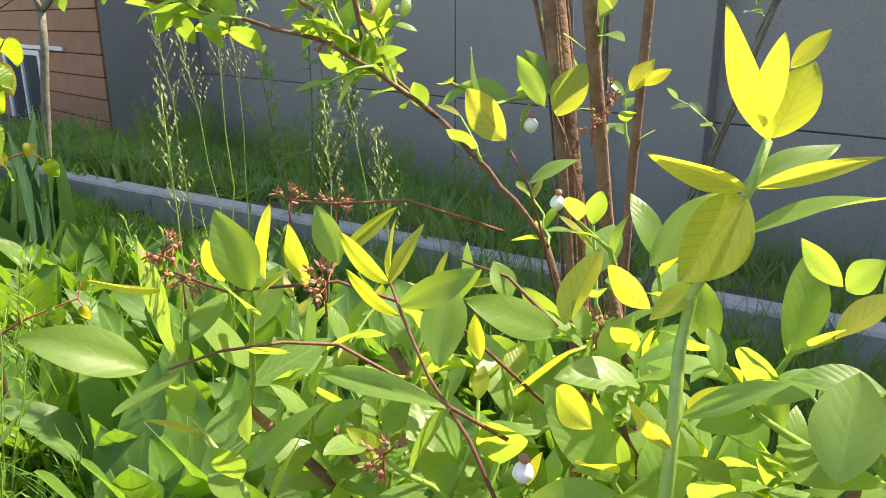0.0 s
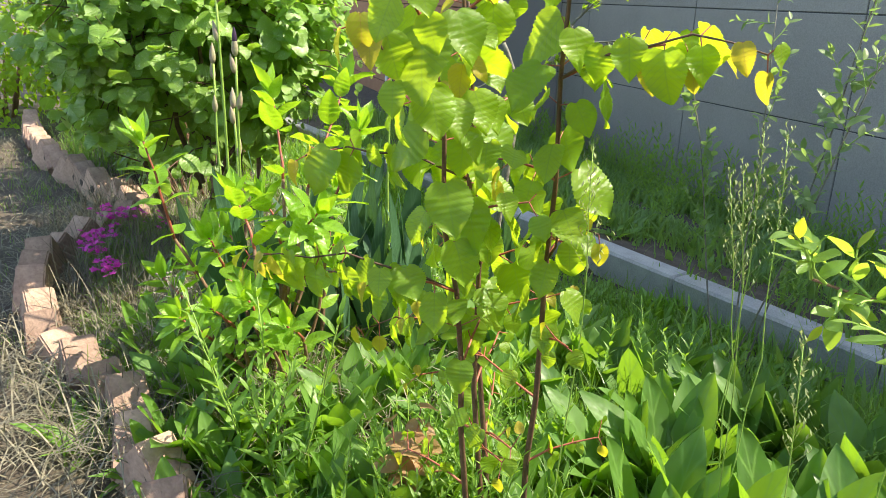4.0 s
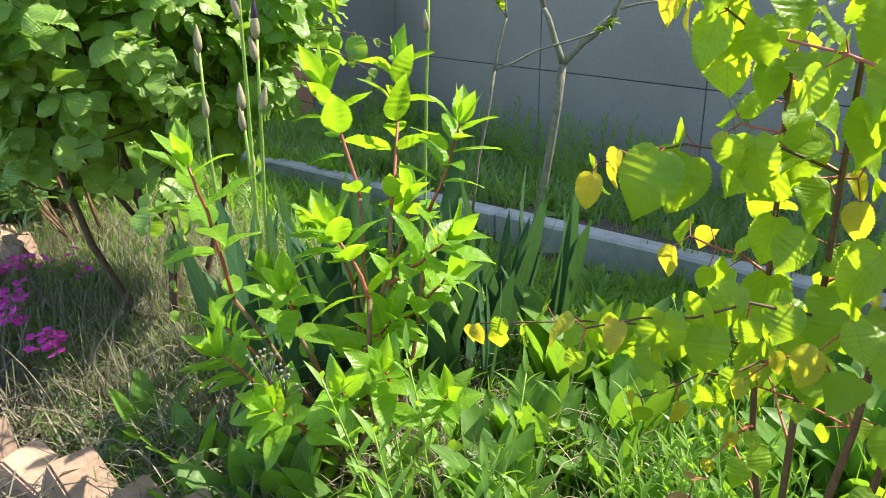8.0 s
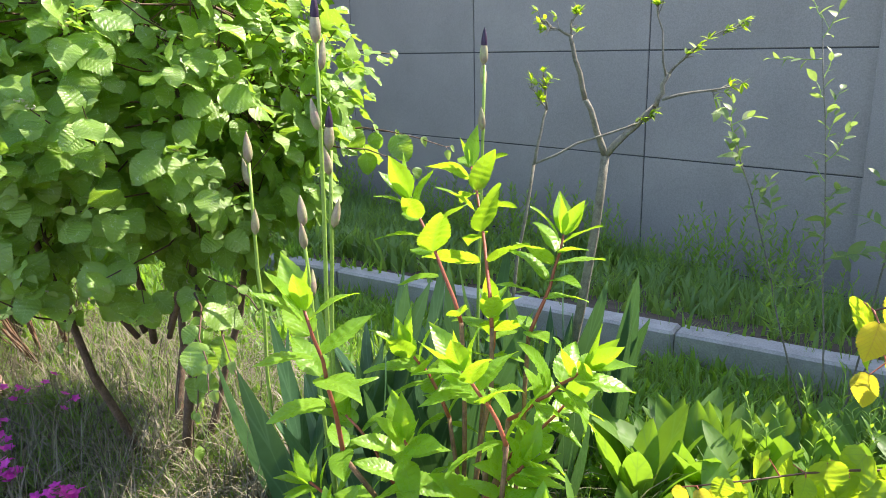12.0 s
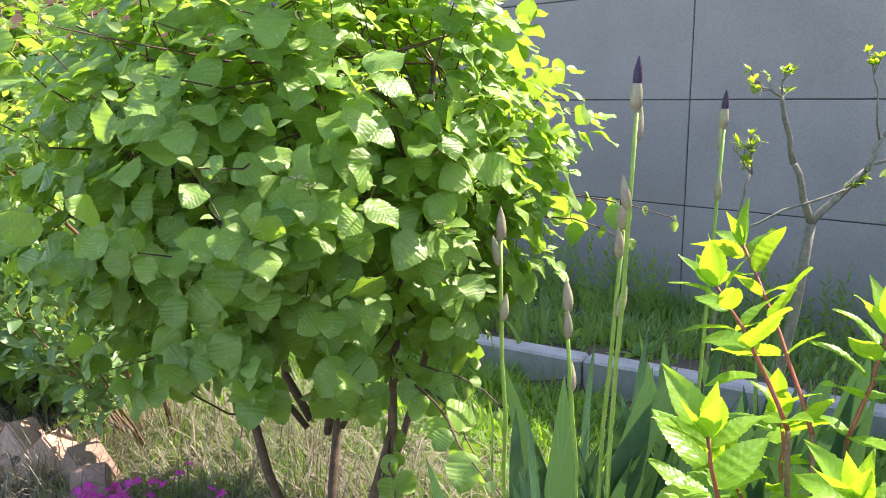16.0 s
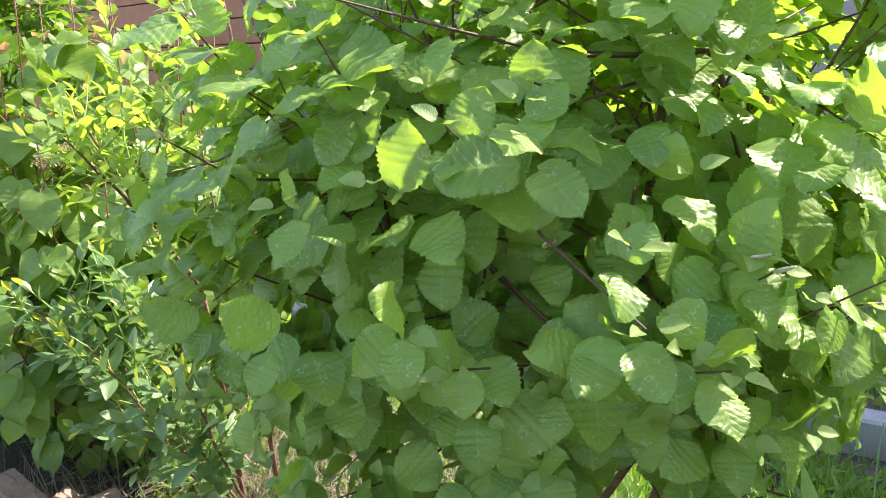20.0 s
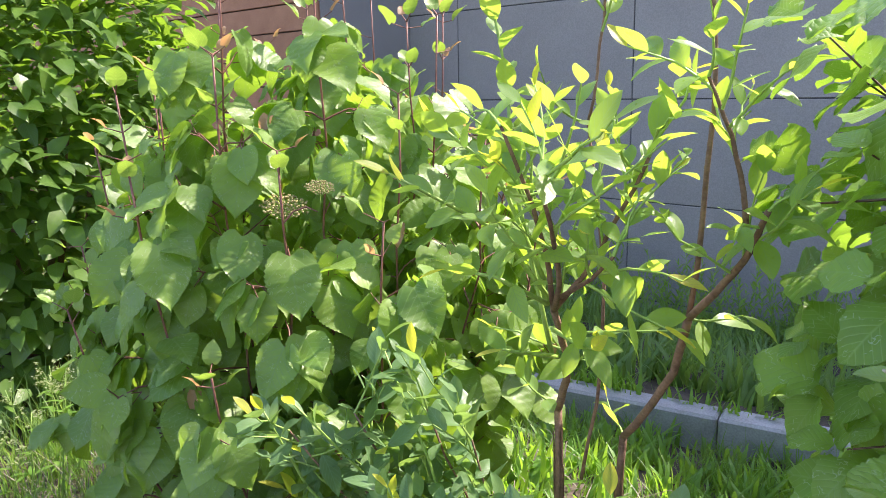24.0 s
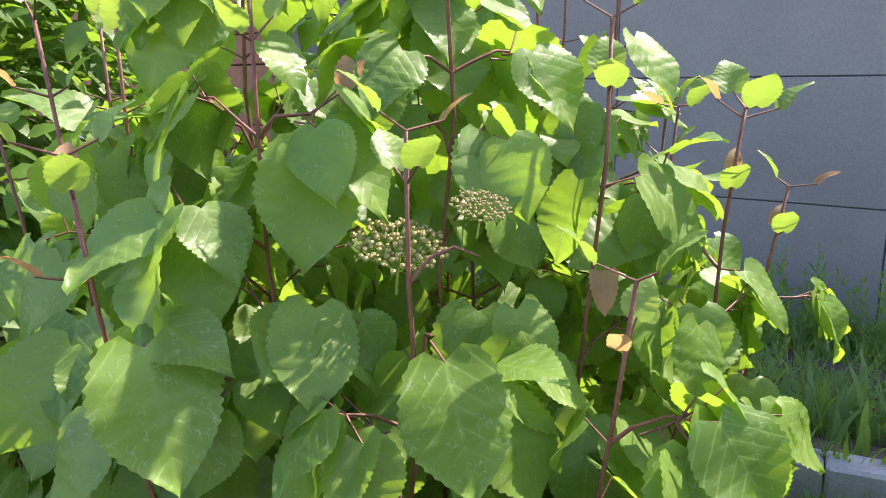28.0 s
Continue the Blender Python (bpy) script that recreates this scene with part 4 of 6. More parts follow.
def blueberry(name_label, stems, seed, size, leaf_limit, twig_len=0.16, gap=0.032, tips=0.3, leaf=None, name="blueberry_bush", bark=None, shoots=(), young=None):
    """Brown stems with side twigs that carry alternate oval leaves, young ones at the ends reddish yellow; shoots are soft green stems with larger leaves."""
    r = random.Random(seed)
    base = Vector(stems[0][0])
    t = thing(name, base, name_label, "shrub")
    kinds = [(leaf_arrays("elliptic", 0.064, 0.029 + 0.0015 * (s % 3), 14, 0.15 + 0.12 * (s % 3), 0.05 + 0.12 * (s % 4), 0, 0.03, s, 4), leaf or M_BLUE) for s in range(6)]
    kinds += [(leaf_arrays("elliptic", 0.054, 0.021 + 0.002 * s, 12, 0.5, 0.0, 0, 0.03, 20 + s, 4), young or leaf or M_BLUE_TIP) for s in range(3)]
    lv = Leaves(t, "leaf", kinds, leaf_limit)
    twigs, peel = [], []
    for si, (points, big, n, *rest) in enumerate(shoots):
        path = [Vector(p) for p in points]
        fine = []
        for a, b in zip(path, path[1:]):
            fine += [a.lerp(b, k / 4) for k in range(4)]
        fine.append(path[-1])
        stem_part(t, "green_shoot", fine, 0.0036, 0.0016, M_GREEN_STEM, 7)
        turn = r.uniform(0, 6)
        for k in range(n):
            u = (0.35 + 0.65 * k / (n - 1)) * (len(fine) - 1)
            i = min(len(fine) - 2, int(u))
            p, ax = fine[i].lerp(fine[i + 1], u - i), (fine[i + 1] - fine[i]).normalized()
            w = k / (n - 1)
            s = (ax.cross(Vector((0.9, 0.4, 0.1))).normalized() * math.cos(turn) + ax.cross(Vector((0.1, 0.5, 0.9))).normalized() * math.sin(turn)).normalized()
            along = (s * (1.0 - 0.55 * w) + ax * (0.25 + 0.75 * w) + rv(r, 0.12)).normalized()
            lv.add(6 + r.randrange(3) if w > (rest[0] if rest else 0.72) else r.randrange(6), aim(p, along, (ax + Vector((0, 0, 0.6)) + rv(r, 0.3)).normalized(), big * r.uniform(0.85, 1.12) * (0.9 if w > 0.8 else 1), r.uniform(-0.3, 0.3)))
            turn += 2.4
    for si, (a, b, r0, r1, twig_n, *grow) in enumerate(stems):
        a, b = Vector(a), Vector(b)
        path = bow(a, b, ((b - a).length * 0.05 if (b - a).length < 0.7 else 0.008, 0, 0), 9, min(0.008, 0.011 * (b - a).length), seed + si)
        stem_part(t, "stem", path, r0, r1, bark or M_BARK, 10 if r0 > 0.008 else 7)
        if r0 > 0.0075:
            peel += peeling_bark(path, r0 * 0.5 + r1 * 0.5, r, 60)
        for k in range(twig_n):
            u = 0.35 + 0.65 * (k + 1) / twig_n if twig_n > 1 else 1
            i = min(7, int(u * 8))
            p = path[i].lerp(path[i + 1], u * 8 - i)
            ax = (path[i + 1] - path[i]).normalized()
            d = (ax * 0.5 + rv(r, 1.0) + Vector((0, 0, 0.45))).normalized()
            L = twig_len * r.uniform(0.5, 1.25)
            tw = bow(p, p + d * L, rv(r, 0.012), 6, 0.003, r.random())
            twigs.append(tube_arrays(tw, 0.0022, 0.0010, 5))
            n, turn = max(4, int(L / gap * 1.3)), r.uniform(0, 6)
            side = d.cross(Vector((0.3, 0.2, 1))).normalized()
            other = d.cross(side)
            reach = r.uniform(0.75, 1.15)
            for j in range(n):
                w = (j + 1) / n
                ii = min(4, int(w * 5))
                q = tw[ii].lerp(tw[ii + 1], w * 5 - ii)
                s = side * math.cos(turn) + other * math.sin(turn)
                along = (s * (1 - 0.5 * w) + d * (0.35 + 0.6 * w) + rv(r, 0.25)).normalized()
                fresh = w > 0.8 and r.random() < tips + 0.2
                lv.add(6 + r.randrange(3) if fresh else r.randrange(6), aim(q, along, (d * 0.7 + Vector((0, 0, 1.0)) + rv(r, 0.5)).normalized(), size * reach * (grow[0] if grow else 1) * r.uniform(0.7, 1.2) * (0.8 if w > 0.85 else 1), r.uniform(-0.35, 0.35)))
                turn += 2.4
    joined_twigs(t, "twig_growth", twigs, M_GREEN_STEM)
    joined_twigs(t, "loose_bark", peel, bark or M_BARK)
    lv.finish()
    return t


def placed_leaves(parent, places, seed):
    """Single blueberry leaves from stalk to tip: base, tip, width, and whether it is a young one."""
    r = random.Random(seed)
    old = [mesh_of("leaf", v, [tuple(q) for q in f.tolist()], M_BLUE, u) for v, f, u in (leaf_arrays("elliptic", 1.0, 0.46, 16, 0.12 + 0.12 * k, 0.10 * k, 0, 0.03, k, 6) for k in range(3))]
    young = [mesh_of("leaf", v, [tuple(q) for q in f.tolist()], M_BLUE_TIP, u) for v, f, u in (leaf_arrays("elliptic", 1.0, 0.46, 16, 0.25 + 0.15 * k, 0.04, 0, 0.03, 7 + k, 6) for k in range(3))]
    shift = Matrix.Translation(parent.location).inverted()
    for bx, by, bz, tx, ty, tz, width, new_leaf in places:
        b, e = Vector((bx, by, bz)), Vector((tx, ty, tz))
        size = (e - b).length
        face = Vector((0.1, -0.95, 0.1)) if new_leaf or r.random() < 0.35 else Vector((0.25, -0.55, 0.75))
        m = aim(b, e - b, (face + rv(r, 0.3)).normalized(), size, r.uniform(-0.3, 0.3)) @ Matrix.Diagonal((min(1.6, width / (0.46 * size)), 1, 1, 1))
        part("leaf", (young if new_leaf else old)[r.randrange(3)], parent, "", shift @ m)


def tuft_models(name, label, category, group, leaf_kinds, material, count, n_leaves, lean0, lean1, r):
    meshes = [mesh_of("leaf", v, [tuple(q) for q in f.tolist()], material, u) for v, f, u in leaf_kinds]
    models = []
    for k in range(count):
        t = thing(name, (0, 0, 0), label, category, group)
        for i in range(n_leaves + k % 3):
            w = i * 2.4 + r.uniform(-0.3, 0.3)
            lean = r.uniform(lean0, lean1)
            a = Vector((lean * math.cos(w), lean * math.sin(w), 1))
            part("leaf", meshes[r.randrange(len(meshes))], t, "", aim((0.015 * math.cos(w), 0.015 * math.sin(w), -0.01), a, (-math.cos(w) * 0.8, -math.sin(w) * 0.8, 0.8), r.uniform(0.7, 1.2), r.uniform(-0.3, 0.3)))
        models.append(t)
    return models


def scatter(models, zones, r, clear=()):
    used = set()
    for x0, x1, y0, y1, n, s0, s1 in zones:
        for i in range(n):
            x, y = r.uniform(x0, x1), r.uniform(y0, y1)
            k, s = r.randrange(len(models)), r.uniform(s0, s1)
            m = Matrix.Translation((x, y, ground_z(x, y))) @ Matrix.Rotation(r.uniform(0, 6.28), 4, "Z")
            if k not in used:
                used.add(k)
                models[k].matrix_basis = m
                models[k].scale = (s, s, s)
            else:
                copy_thing(models[k], m).scale = (s, s, s)


def seedling(at, label, material, height, n, size, seed):
    """A small self-sown shoot with a few toothed leaves."""
    r = random.Random(seed)
    foot = Vector((at[0], at[1], ground_z(at[0], at[1]) - 0.01))
    t = thing("seedling", foot, label, "plant", "seedlings")
    leaves = [mesh_of("leaf", v, [tuple(q) for q in f.tolist()], material, u) for v, f, u in (leaf_arrays("round", size, size * 0.75, 18, 0.3, 0.3, 0.06, 0.05, s, 4, 0.018) for s in range(3))]
    for k in range(3):
        top = Vector((at[0] + r.uniform(-0.07, 0.07), at[1] + r.uniform(-0.07, 0.07), foot.z + height * r.uniform(0.7, 1.05)))
        path = bow(foot, top, (0, 0, 0), 6, 0.006, seed + k)
        stem_part(t, "stem", path, 0.003, 0.0015, M_REDBROWN, 5)
        for i in range(n):
            p = path[2 + i % 4].lerp(path[min(5, 3 + i % 4)], r.random())
            w = i * 2.4 + k
            part("leaf", leaves[i % 3], t, "", Matrix.Translation(foot).inverted() @ aim(p, (math.cos(w), math.sin(w), r.uniform(-0.4, 0.3)), (0.2, -0.3, 1), r.uniform(0.6, 1.1), r.uniform(-0.3, 0.3)))


def dried_head(at):
    r = random.Random(12)
    t = thing("dried_flower_head", at, "withered grey-brown hydrangea flower head", "flower")
    for k in range(16):
        d = (rv(r, 1) + Vector((0, 0, 0.6))).normalized()
        tip = d * r.uniform(0.025, 0.05)
        st = part("stalk", tube("stalk", [(0, 0, -0.03), tip], 0.001, 0.0007, M_BARK_GREY, 4), t)
        part("husk", spindle("husk", tip, tip + d * 0.008, 0.0035, M_BARK_GREY, 0.5), st)


def dead_stub(foot, top):
    t = thing("dead_stem", foot, "broken brown dead stem among the hydrangea", "stem", "dead stems")
    stem_part(t, "stem", bow(foot, top, (0.005, 0, 0), 6, 0.006, 3), 0.008, 0.0065, M_BARK, 7)


def berry_flowers():
    """White bell flowers and withered red calyx clusters on the near blueberry."""
    r = random.Random(17)
    for p in WHITE_BELLS:
        t = thing("bell_flower", p, "small white bell-shaped blueberry flower", "flower", "flowers of the blueberry")
        part("bell", spindle("bell", (0, 0, -0.0055), (0, 0, 0.0055), 0.0046, M_WHITE_FLOWER, 0.45), t)
        part("calyx", spindle("calyx", (0, 0, 0.004), (0.001, 0, 0.009), 0.0024, M_CALYX, 0.5), t, "green-red calyx")
    lobe = leaf_arrays("lance", 0.009, 0.0042, 4, 0.5, -0.35, 0, 0.1, 3, 2)
    lobe_mesh = mesh_of("sepal", lobe[0], [tuple(q) for q in lobe[1].tolist()], M_CALYX, lobe[2])
    for p in CALYX_CLUSTERS:
        t = thing("withered_flowers", p, "cluster of withered reddish blueberry flower calyxes", "flower", "flowers of the blueberry")
        for k in range(7):
            d = (rv(r, 1) + Vector((0, 0, 0.3))).normalized() * r.uniform(0.008, 0.018)
            n = (d + rv(r, 0.004)).normalized()
            cup = part("calyx", spindle("calyx", d, d + n * 0.0075, r.uniform(0.0028, 0.004), M_CALYX if k % 3 else M_FLOWER, 0.6), t)
            side = n.cross(Vector((0.3, 0.5, 0.8))).normalized()
            for q in range(5):
                w = q * 1.257 + k
                e = side * math.cos(w) + n.cross(side) * math.sin(w)
                part("sepal", lobe_mesh, cup, "", aim(d + n * 0.006 + e * 0.002, n * 0.7 + e, n - e * 0.5, r.uniform(0.7, 1.1)))
            part("stalk", tube("stalk", [(0, 0, -0.004), d], 0.0009, 0.0008, M_RED_STEM, 4), t)
        part("stalk", tube("stalk", [(0, 0, -0.035), (0, 0, 0.003)], 0.0013, 0.001, M_RED_STEM, 5), t)
        t.scale = (0.45, 0.45, 0.45)


def rosettes():
    """Broad-leaved plants in tufts across the bed."""
    r = random.Random(66)
    lily = [leaf_arrays("oblong", 0.25, 0.078, 14, 0.25, 0.08 + 0.16 * s, 0, 0.05, s, 4) for s in range(3)]
    scatter(tuft_models("broad_leaved_plant", "upright tuft of broad smooth pointed green leaves", "plant", "broad-leaved plants", lily, M_LILY, 6, 5, 0.06, 0.50, r), LILY_ZONES, r)
    weed = [leaf_arrays("lance", 0.16, 0.045, 12, 0.3, 0.3 + 0.15 * s, 0, 0.03, s, 4) for s in range(3)]
    scatter(tuft_models("rosette_weed", "spreading tuft of pointed green weed leaves", "weed", "weeds in the bed", weed, M_WEED, 5, 7, 0.5, 1.5, r), WEED_ZONES, r)


def upright_herbs():
    """Straight shoots with narrow leaves all the way up."""
    r = random.Random(77)
    narrow = [leaf_arrays("lance", 0.085, 0.016, 6, 0.3, 0.25, 0, 0.02, s, 2) for s in range(3)]
    models = []
    for k in range(5):
        t = thing("narrow_leaved_weed", (0, 0, 0), "upright weed shoots with narrow light green leaves", "weed", "narrow-leaved weeds")
        lv = Leaves(t, "leaf", [(a, M_HERB) for a in narrow], 0)
        for q in range(4):
            w = 2.4 * q
            h = r.uniform(0.7, 1.0) * 0.40
            a = Vector((0.02 * math.cos(w), 0.02 * math.sin(w), -0.01))
            b = a + Vector((0.10 * math.cos(w), 0.10 * math.sin(w), h))
            path = bow(a, b, (0, 0, 0), 6, 0.006, k * 9 + q)
            stem_part(t, "stem", path, 0.0024, 0.0012, M_GREEN_STEM, 5)
            for i in range(20):
                u = 0.08 + 0.92 * i / 19
                ii = min(4, int(u * 5))
                p = path[ii].lerp(path[ii + 1], u * 5 - ii)
                ww = i * 2.4
                al = Vector((math.cos(ww), math.sin(ww), 0.5 + 1.3 * u)).normalized()
                lv.add(r.randrange(3), aim(p, al, (-math.cos(ww) * 0.4, -math.sin(ww) * 0.4, 1), r.uniform(0.6, 1.1) * (1.1 - 0.5 * u)))
        lv.finish("foliage")
        models.append(t)
    scatter(models, HERB_ZONES, r)


def seed_grass():
    """Tall single grass stalks with open, drooping seed heads."""
    r = random.Random(88)
    for i, tip in enumerate(SEED_TIPS):
        tip = Vector(tip)
        foot = Vector((tip.x + r.uniform(-0.12, 0.12), tip.y + r.uniform(-0.1, 0.1), 0))
        foot.z = ground_z(foot.x, foot.y) - 0.01
        t = thing("seed_grass", foot, "tall thin grass stalk with a pale feathery seed head", "grass", "flowering grasses")
        path = bow(foot, tip, (0.02, 0.02, 0), 10, 0.006, i)
        stem_part(t, "stalk", path, 0.0019, 0.0008, M_GREEN_STEM, 5)
        lv = Leaves(t, "spikelet", [(leaf_arrays("lance", 0.010, 0.003, 4, 0.5, 0.1, 0, 0, s, 2), M_SEED) for s in range(2)], 0)
        tw = []
        for k in range(26):
            u = 0.76 + 0.24 * k / 25
            ii = min(8, int(u * 9))
            p = path[ii].lerp(path[ii + 1], u * 9 - ii)
            w, L = k * 2.4, 0.062 * (1.25 - (u - 0.76) / 0.24) * r.uniform(0.5, 1.1)
            e = p + Vector((math.cos(w) * 0.55, math.sin(w) * 0.55, 0.8)) * L
            tw.append(tube_arrays([p, e], 0.0005, 0.0003, 3))
            for q in range(5):
                lv.add(q % 2, aim(p.lerp(e, 0.3 + 0.18 * q), (math.cos(w + q) * 0.5, math.sin(w + q) * 0.5, 0.8), (0, 0, 1), r.uniform(0.7, 1.2)))
        joined_twigs(t, "seed_branches", tw, M_SEED)
        lv.finish("seed_head")


def flowering_weed(at, height, seed):
    """A branching weed with loose heads of tiny pale flowers."""
    r = random.Random(seed)
    foot = Vector((at[0], at[1], ground_z(at[0], at[1]) - 0.01))
    t = thing("flowering_weed", foot, "branching weed with loose heads of tiny pale flowers", "weed", "flowering weeds")
    leaf = leaf_arrays("lance", 0.07, 0.018, 6, 0.3, 0.3, 0, 0.02, seed, 2)
    lv = Leaves(t, "leaf", [(leaf, M_WEED)], 24)
    petal = Leaves(t, "floret", [(leaf_arrays("elliptic", 0.007, 0.006, 3, 0.1, 0.1, 0, 0, 1, 2), M_SEED)], 0)
    twigs = []
    for k in range(4):
        top = foot + Vector((r.uniform(-0.10, 0.10), r.uniform(-0.10, 0.10), height * r.uniform(0.8, 1.05)))
        path = bow(foot, top, (0.01, 0, 0), 7, 0.006, seed + k)
        stem_part(t, "stem", path, 0.0022, 0.0012, M_GREEN_STEM, 5)
        for i in range(6):
            w = i * 2.4 + k
            lv.add(0, aim(path[1 + i % 5], (math.cos(w), math.sin(w), 0.4), (0, 0, 1), r.uniform(0.6, 1.1)))
        for i in range(9):
            w = i * 2.4
            e = path[5].lerp(top, r.random()) + Vector((0.035 * math.cos(w), 0.035 * math.sin(w), r.uniform(0.0, 0.045)))
            twigs.append(tube_arrays([path[5].lerp(top, 0.3), e], 0.0006, 0.0004, 3))
            for q in range(6):
                petal.add(0, aim(e + rv(r, 0.005), (math.cos(q), math.sin(q), 0.4), (0, 0, 1), r.uniform(0.8, 1.3)))
    joined_twigs(t, "flower_stalks", twigs, M_GREEN_STEM)
    lv.finish()
    petal.finish("flower_spray")


def phlox():
    r = random.Random(99)
    petal = leaf_arrays("elliptic", 0.016, 0.011, 4, 0.1, 0.1, 0, 0, 1, 2)
    for cx, cy, n, spread in PHLOX:
        c = Vector((cx, cy, ground_z(cx, cy)))
        t = thing("creeping_phlox", c, "low mat of creeping phlox with magenta flowers", "flower", "phlox by the bricks")
        needle = Leaves(t, "leaf", [(leaf_arrays("lance", 0.022, 0.003, 3, 0.2, 0.1, 0, 0, 2, 2), M_GRASS)], 0)
        for _ in range(500):
            p = c + Vector((r.gauss(0, spread), r.gauss(0, spread), r.uniform(0.0, 0.15)))
            needle.add(0, aim(p, (r.uniform(-1, 1), r.uniform(-1, 1), 0.8), (0, 0, 1), r.uniform(0.7, 1.2)))
        needle.finish("mat")
        me = None
        for k in range(n):
            p = Vector((r.gauss(0, spread * 0.8), r.gauss(0, spread * 0.8), r.uniform(0.16, 0.22)))
            if me is None:
                V, F, U = [], [], []
                for q in range(5):
                    m = np.array(aim((0, 0, 0), (math.cos(q * 1.2566), math.sin(q * 1.2566), 0.25), (0, 0, 1)))
                    F += [tuple(i + len(V) * 1 for i in f) for f in petal[1].tolist()]
                    V += [tuple(v) for v in petal[0] @ m[:3, :3].T]
                    U += petal[2].tolist()
                me = mesh_of("flower", V, F, M_PETAL, U)
            part("flower", me, t, "", Matrix.Translation(p) @ pose(0, 0, 0, r.uniform(-35, 35), r.uniform(-35, 35), r.uniform(0, 360)))


def hedge(name, label, centre, radii, n, seed, leaf_size, material):
    """A farther bush: stems and a crown of many small leaves."""
    r = random.Random(seed)
    base = Vector((centre[0], centre[1], ground_z(centre[0], centre[1])))
    t = thing(name, base, label, "shrub")
    lv = Leaves(t, "leaf", [(leaf_arrays("ovate", leaf_size, leaf_size * 0.55, 4, 0.3, 0.25, 0, 0.03, s, 2), material) for s in range(4)], 0)
    for k in range(6):
        w = k * 1.05
        stem_part(t, "stem", bow(base + Vector((0.08 * math.cos(w), 0.08 * math.sin(w), -0.03)), Vector(centre) + Vector((radii[0] * 0.4 * math.cos(w), radii[1] * 0.4 * math.sin(w), 0.1)), (0, 0, 0.05), 6, 0.03, k), 0.02, 0.008, M_BARK, 7)
    for p, d in crown_tips(r, centre, radii, n, -0.95, 0.55):
        for q in range(9):
            a = (d + rv(r, 0.9) + Vector((0, 0, -0.1))).normalized()
            lv.add(r.randrange(4), aim(p + rv(r, leaf_size * 1.1), a, (d * 0.6 + Vector((0, 0, 1)) + rv(r, 0.4)).normalized(), r.uniform(0.7, 1.2)))
    lv.finish()


def blades(name, label, zones, material, seed, width=0.006, rows=4, flat=0.0, category="grass", patchy=False):
    """Many bent blades in one mesh. zones: x0, x1, y0, y1, number, shortest, tallest."""
    rg = np.random.default_rng(seed)
    V, Q, U, o = [], [], [], 0
    for x0, x1, y0, y1, n, h0, h1 in zones:
        cx, cy = rg.uniform(x0, x1, max(1, n // 14)), rg.uniform(y0, y1, max(1, n // 14))
        pick = rg.integers(0, len(cx), n)
        spread = 0.16 if flat else 0.045
        x, y = cx[pick] + rg.normal(0, spread, n), cy[pick] + rg.normal(0, spread, n)
        if patchy:
            off = y - (KERB_Y + 0.2 * (x + 5))
            thick = np.clip(0.62 + 0.55 * np.sin(2.6 * x + 1.9 * y + seed) * np.sin(2.2 * y - 1.4 * x + 1), 0.12, 1) * np.where((off > -0.05) & (off < 0.42), 0.15, 1.0)
            keep = rg.uniform(0, 1, n) < thick
            x, y, n = x[keep], y[keep], int(keep.sum())
        h, w = rg.uniform(h0, h1, n), rg.uniform(0, 6.283, n)
        if patchy:
            h = h * (0.75 + 0.5 * np.sin(1.7 * x + 0.8) * np.sin(2.3 * y))
        lean = rg.uniform(0.1, 0.8, n) if not flat else rg.uniform(0.7, 1.6, n)
        z = np.array([ground_z(a, b) for a, b in zip(x, y)]) - 0.006
        wd = width * rg.uniform(0.5, 1.2, n)
        rise, lift = rg.uniform(0.02, 0.42, n), rg.uniform(0.0, 0.05, n)
        for k in range(rows + 1):
            t = k / rows
            out = h * (lean * t * t * 0.8 + 0.1 * t) if not flat else h * t
            px, py = x + np.cos(w) * out, y + np.sin(w) * out
            pz = z + (h * t * (1 - 0.35 * lean * t) if not flat else h * rise * np.sin(3.0 * t) + 0.006 + lift)
            hw = wd * (1 - t) ** 0.6 * 0.5 + 0.0003
            ring = np.stack([np.stack([px - np.sin(w) * hw, py + np.cos(w) * hw, pz], -1), np.stack([px + np.sin(w) * hw, py - np.cos(w) * hw, pz], -1)], 1)
            V.append((ring, t))
        ringed = np.stack([v for v, _ in V[-(rows + 1):]], 1).reshape(n, -1, 3)
        V = V[:-(rows + 1)] + [ringed.reshape(-1, 3)]
        idx = np.arange(n)[:, None] * (2 * (rows + 1)) + o
        for k in range(rows):
            Q.append(np.concatenate([idx + 2 * k, idx + 2 * k + 1, idx + 2 * k + 3, idx + 2 * k + 2], 1))
        uv = np.array([(s, k / rows) for k in range(rows + 1) for s in (0.1, 0.9)])
        U.append(np.tile(uv, (n, 1)))
        o += n * 2 * (rows + 1)
    ob = new(name, mesh_quads(name, np.concatenate(V), np.concatenate(Q), np.concatenate(U), material))
    return tagged(ob, label, category, kind="stuff")

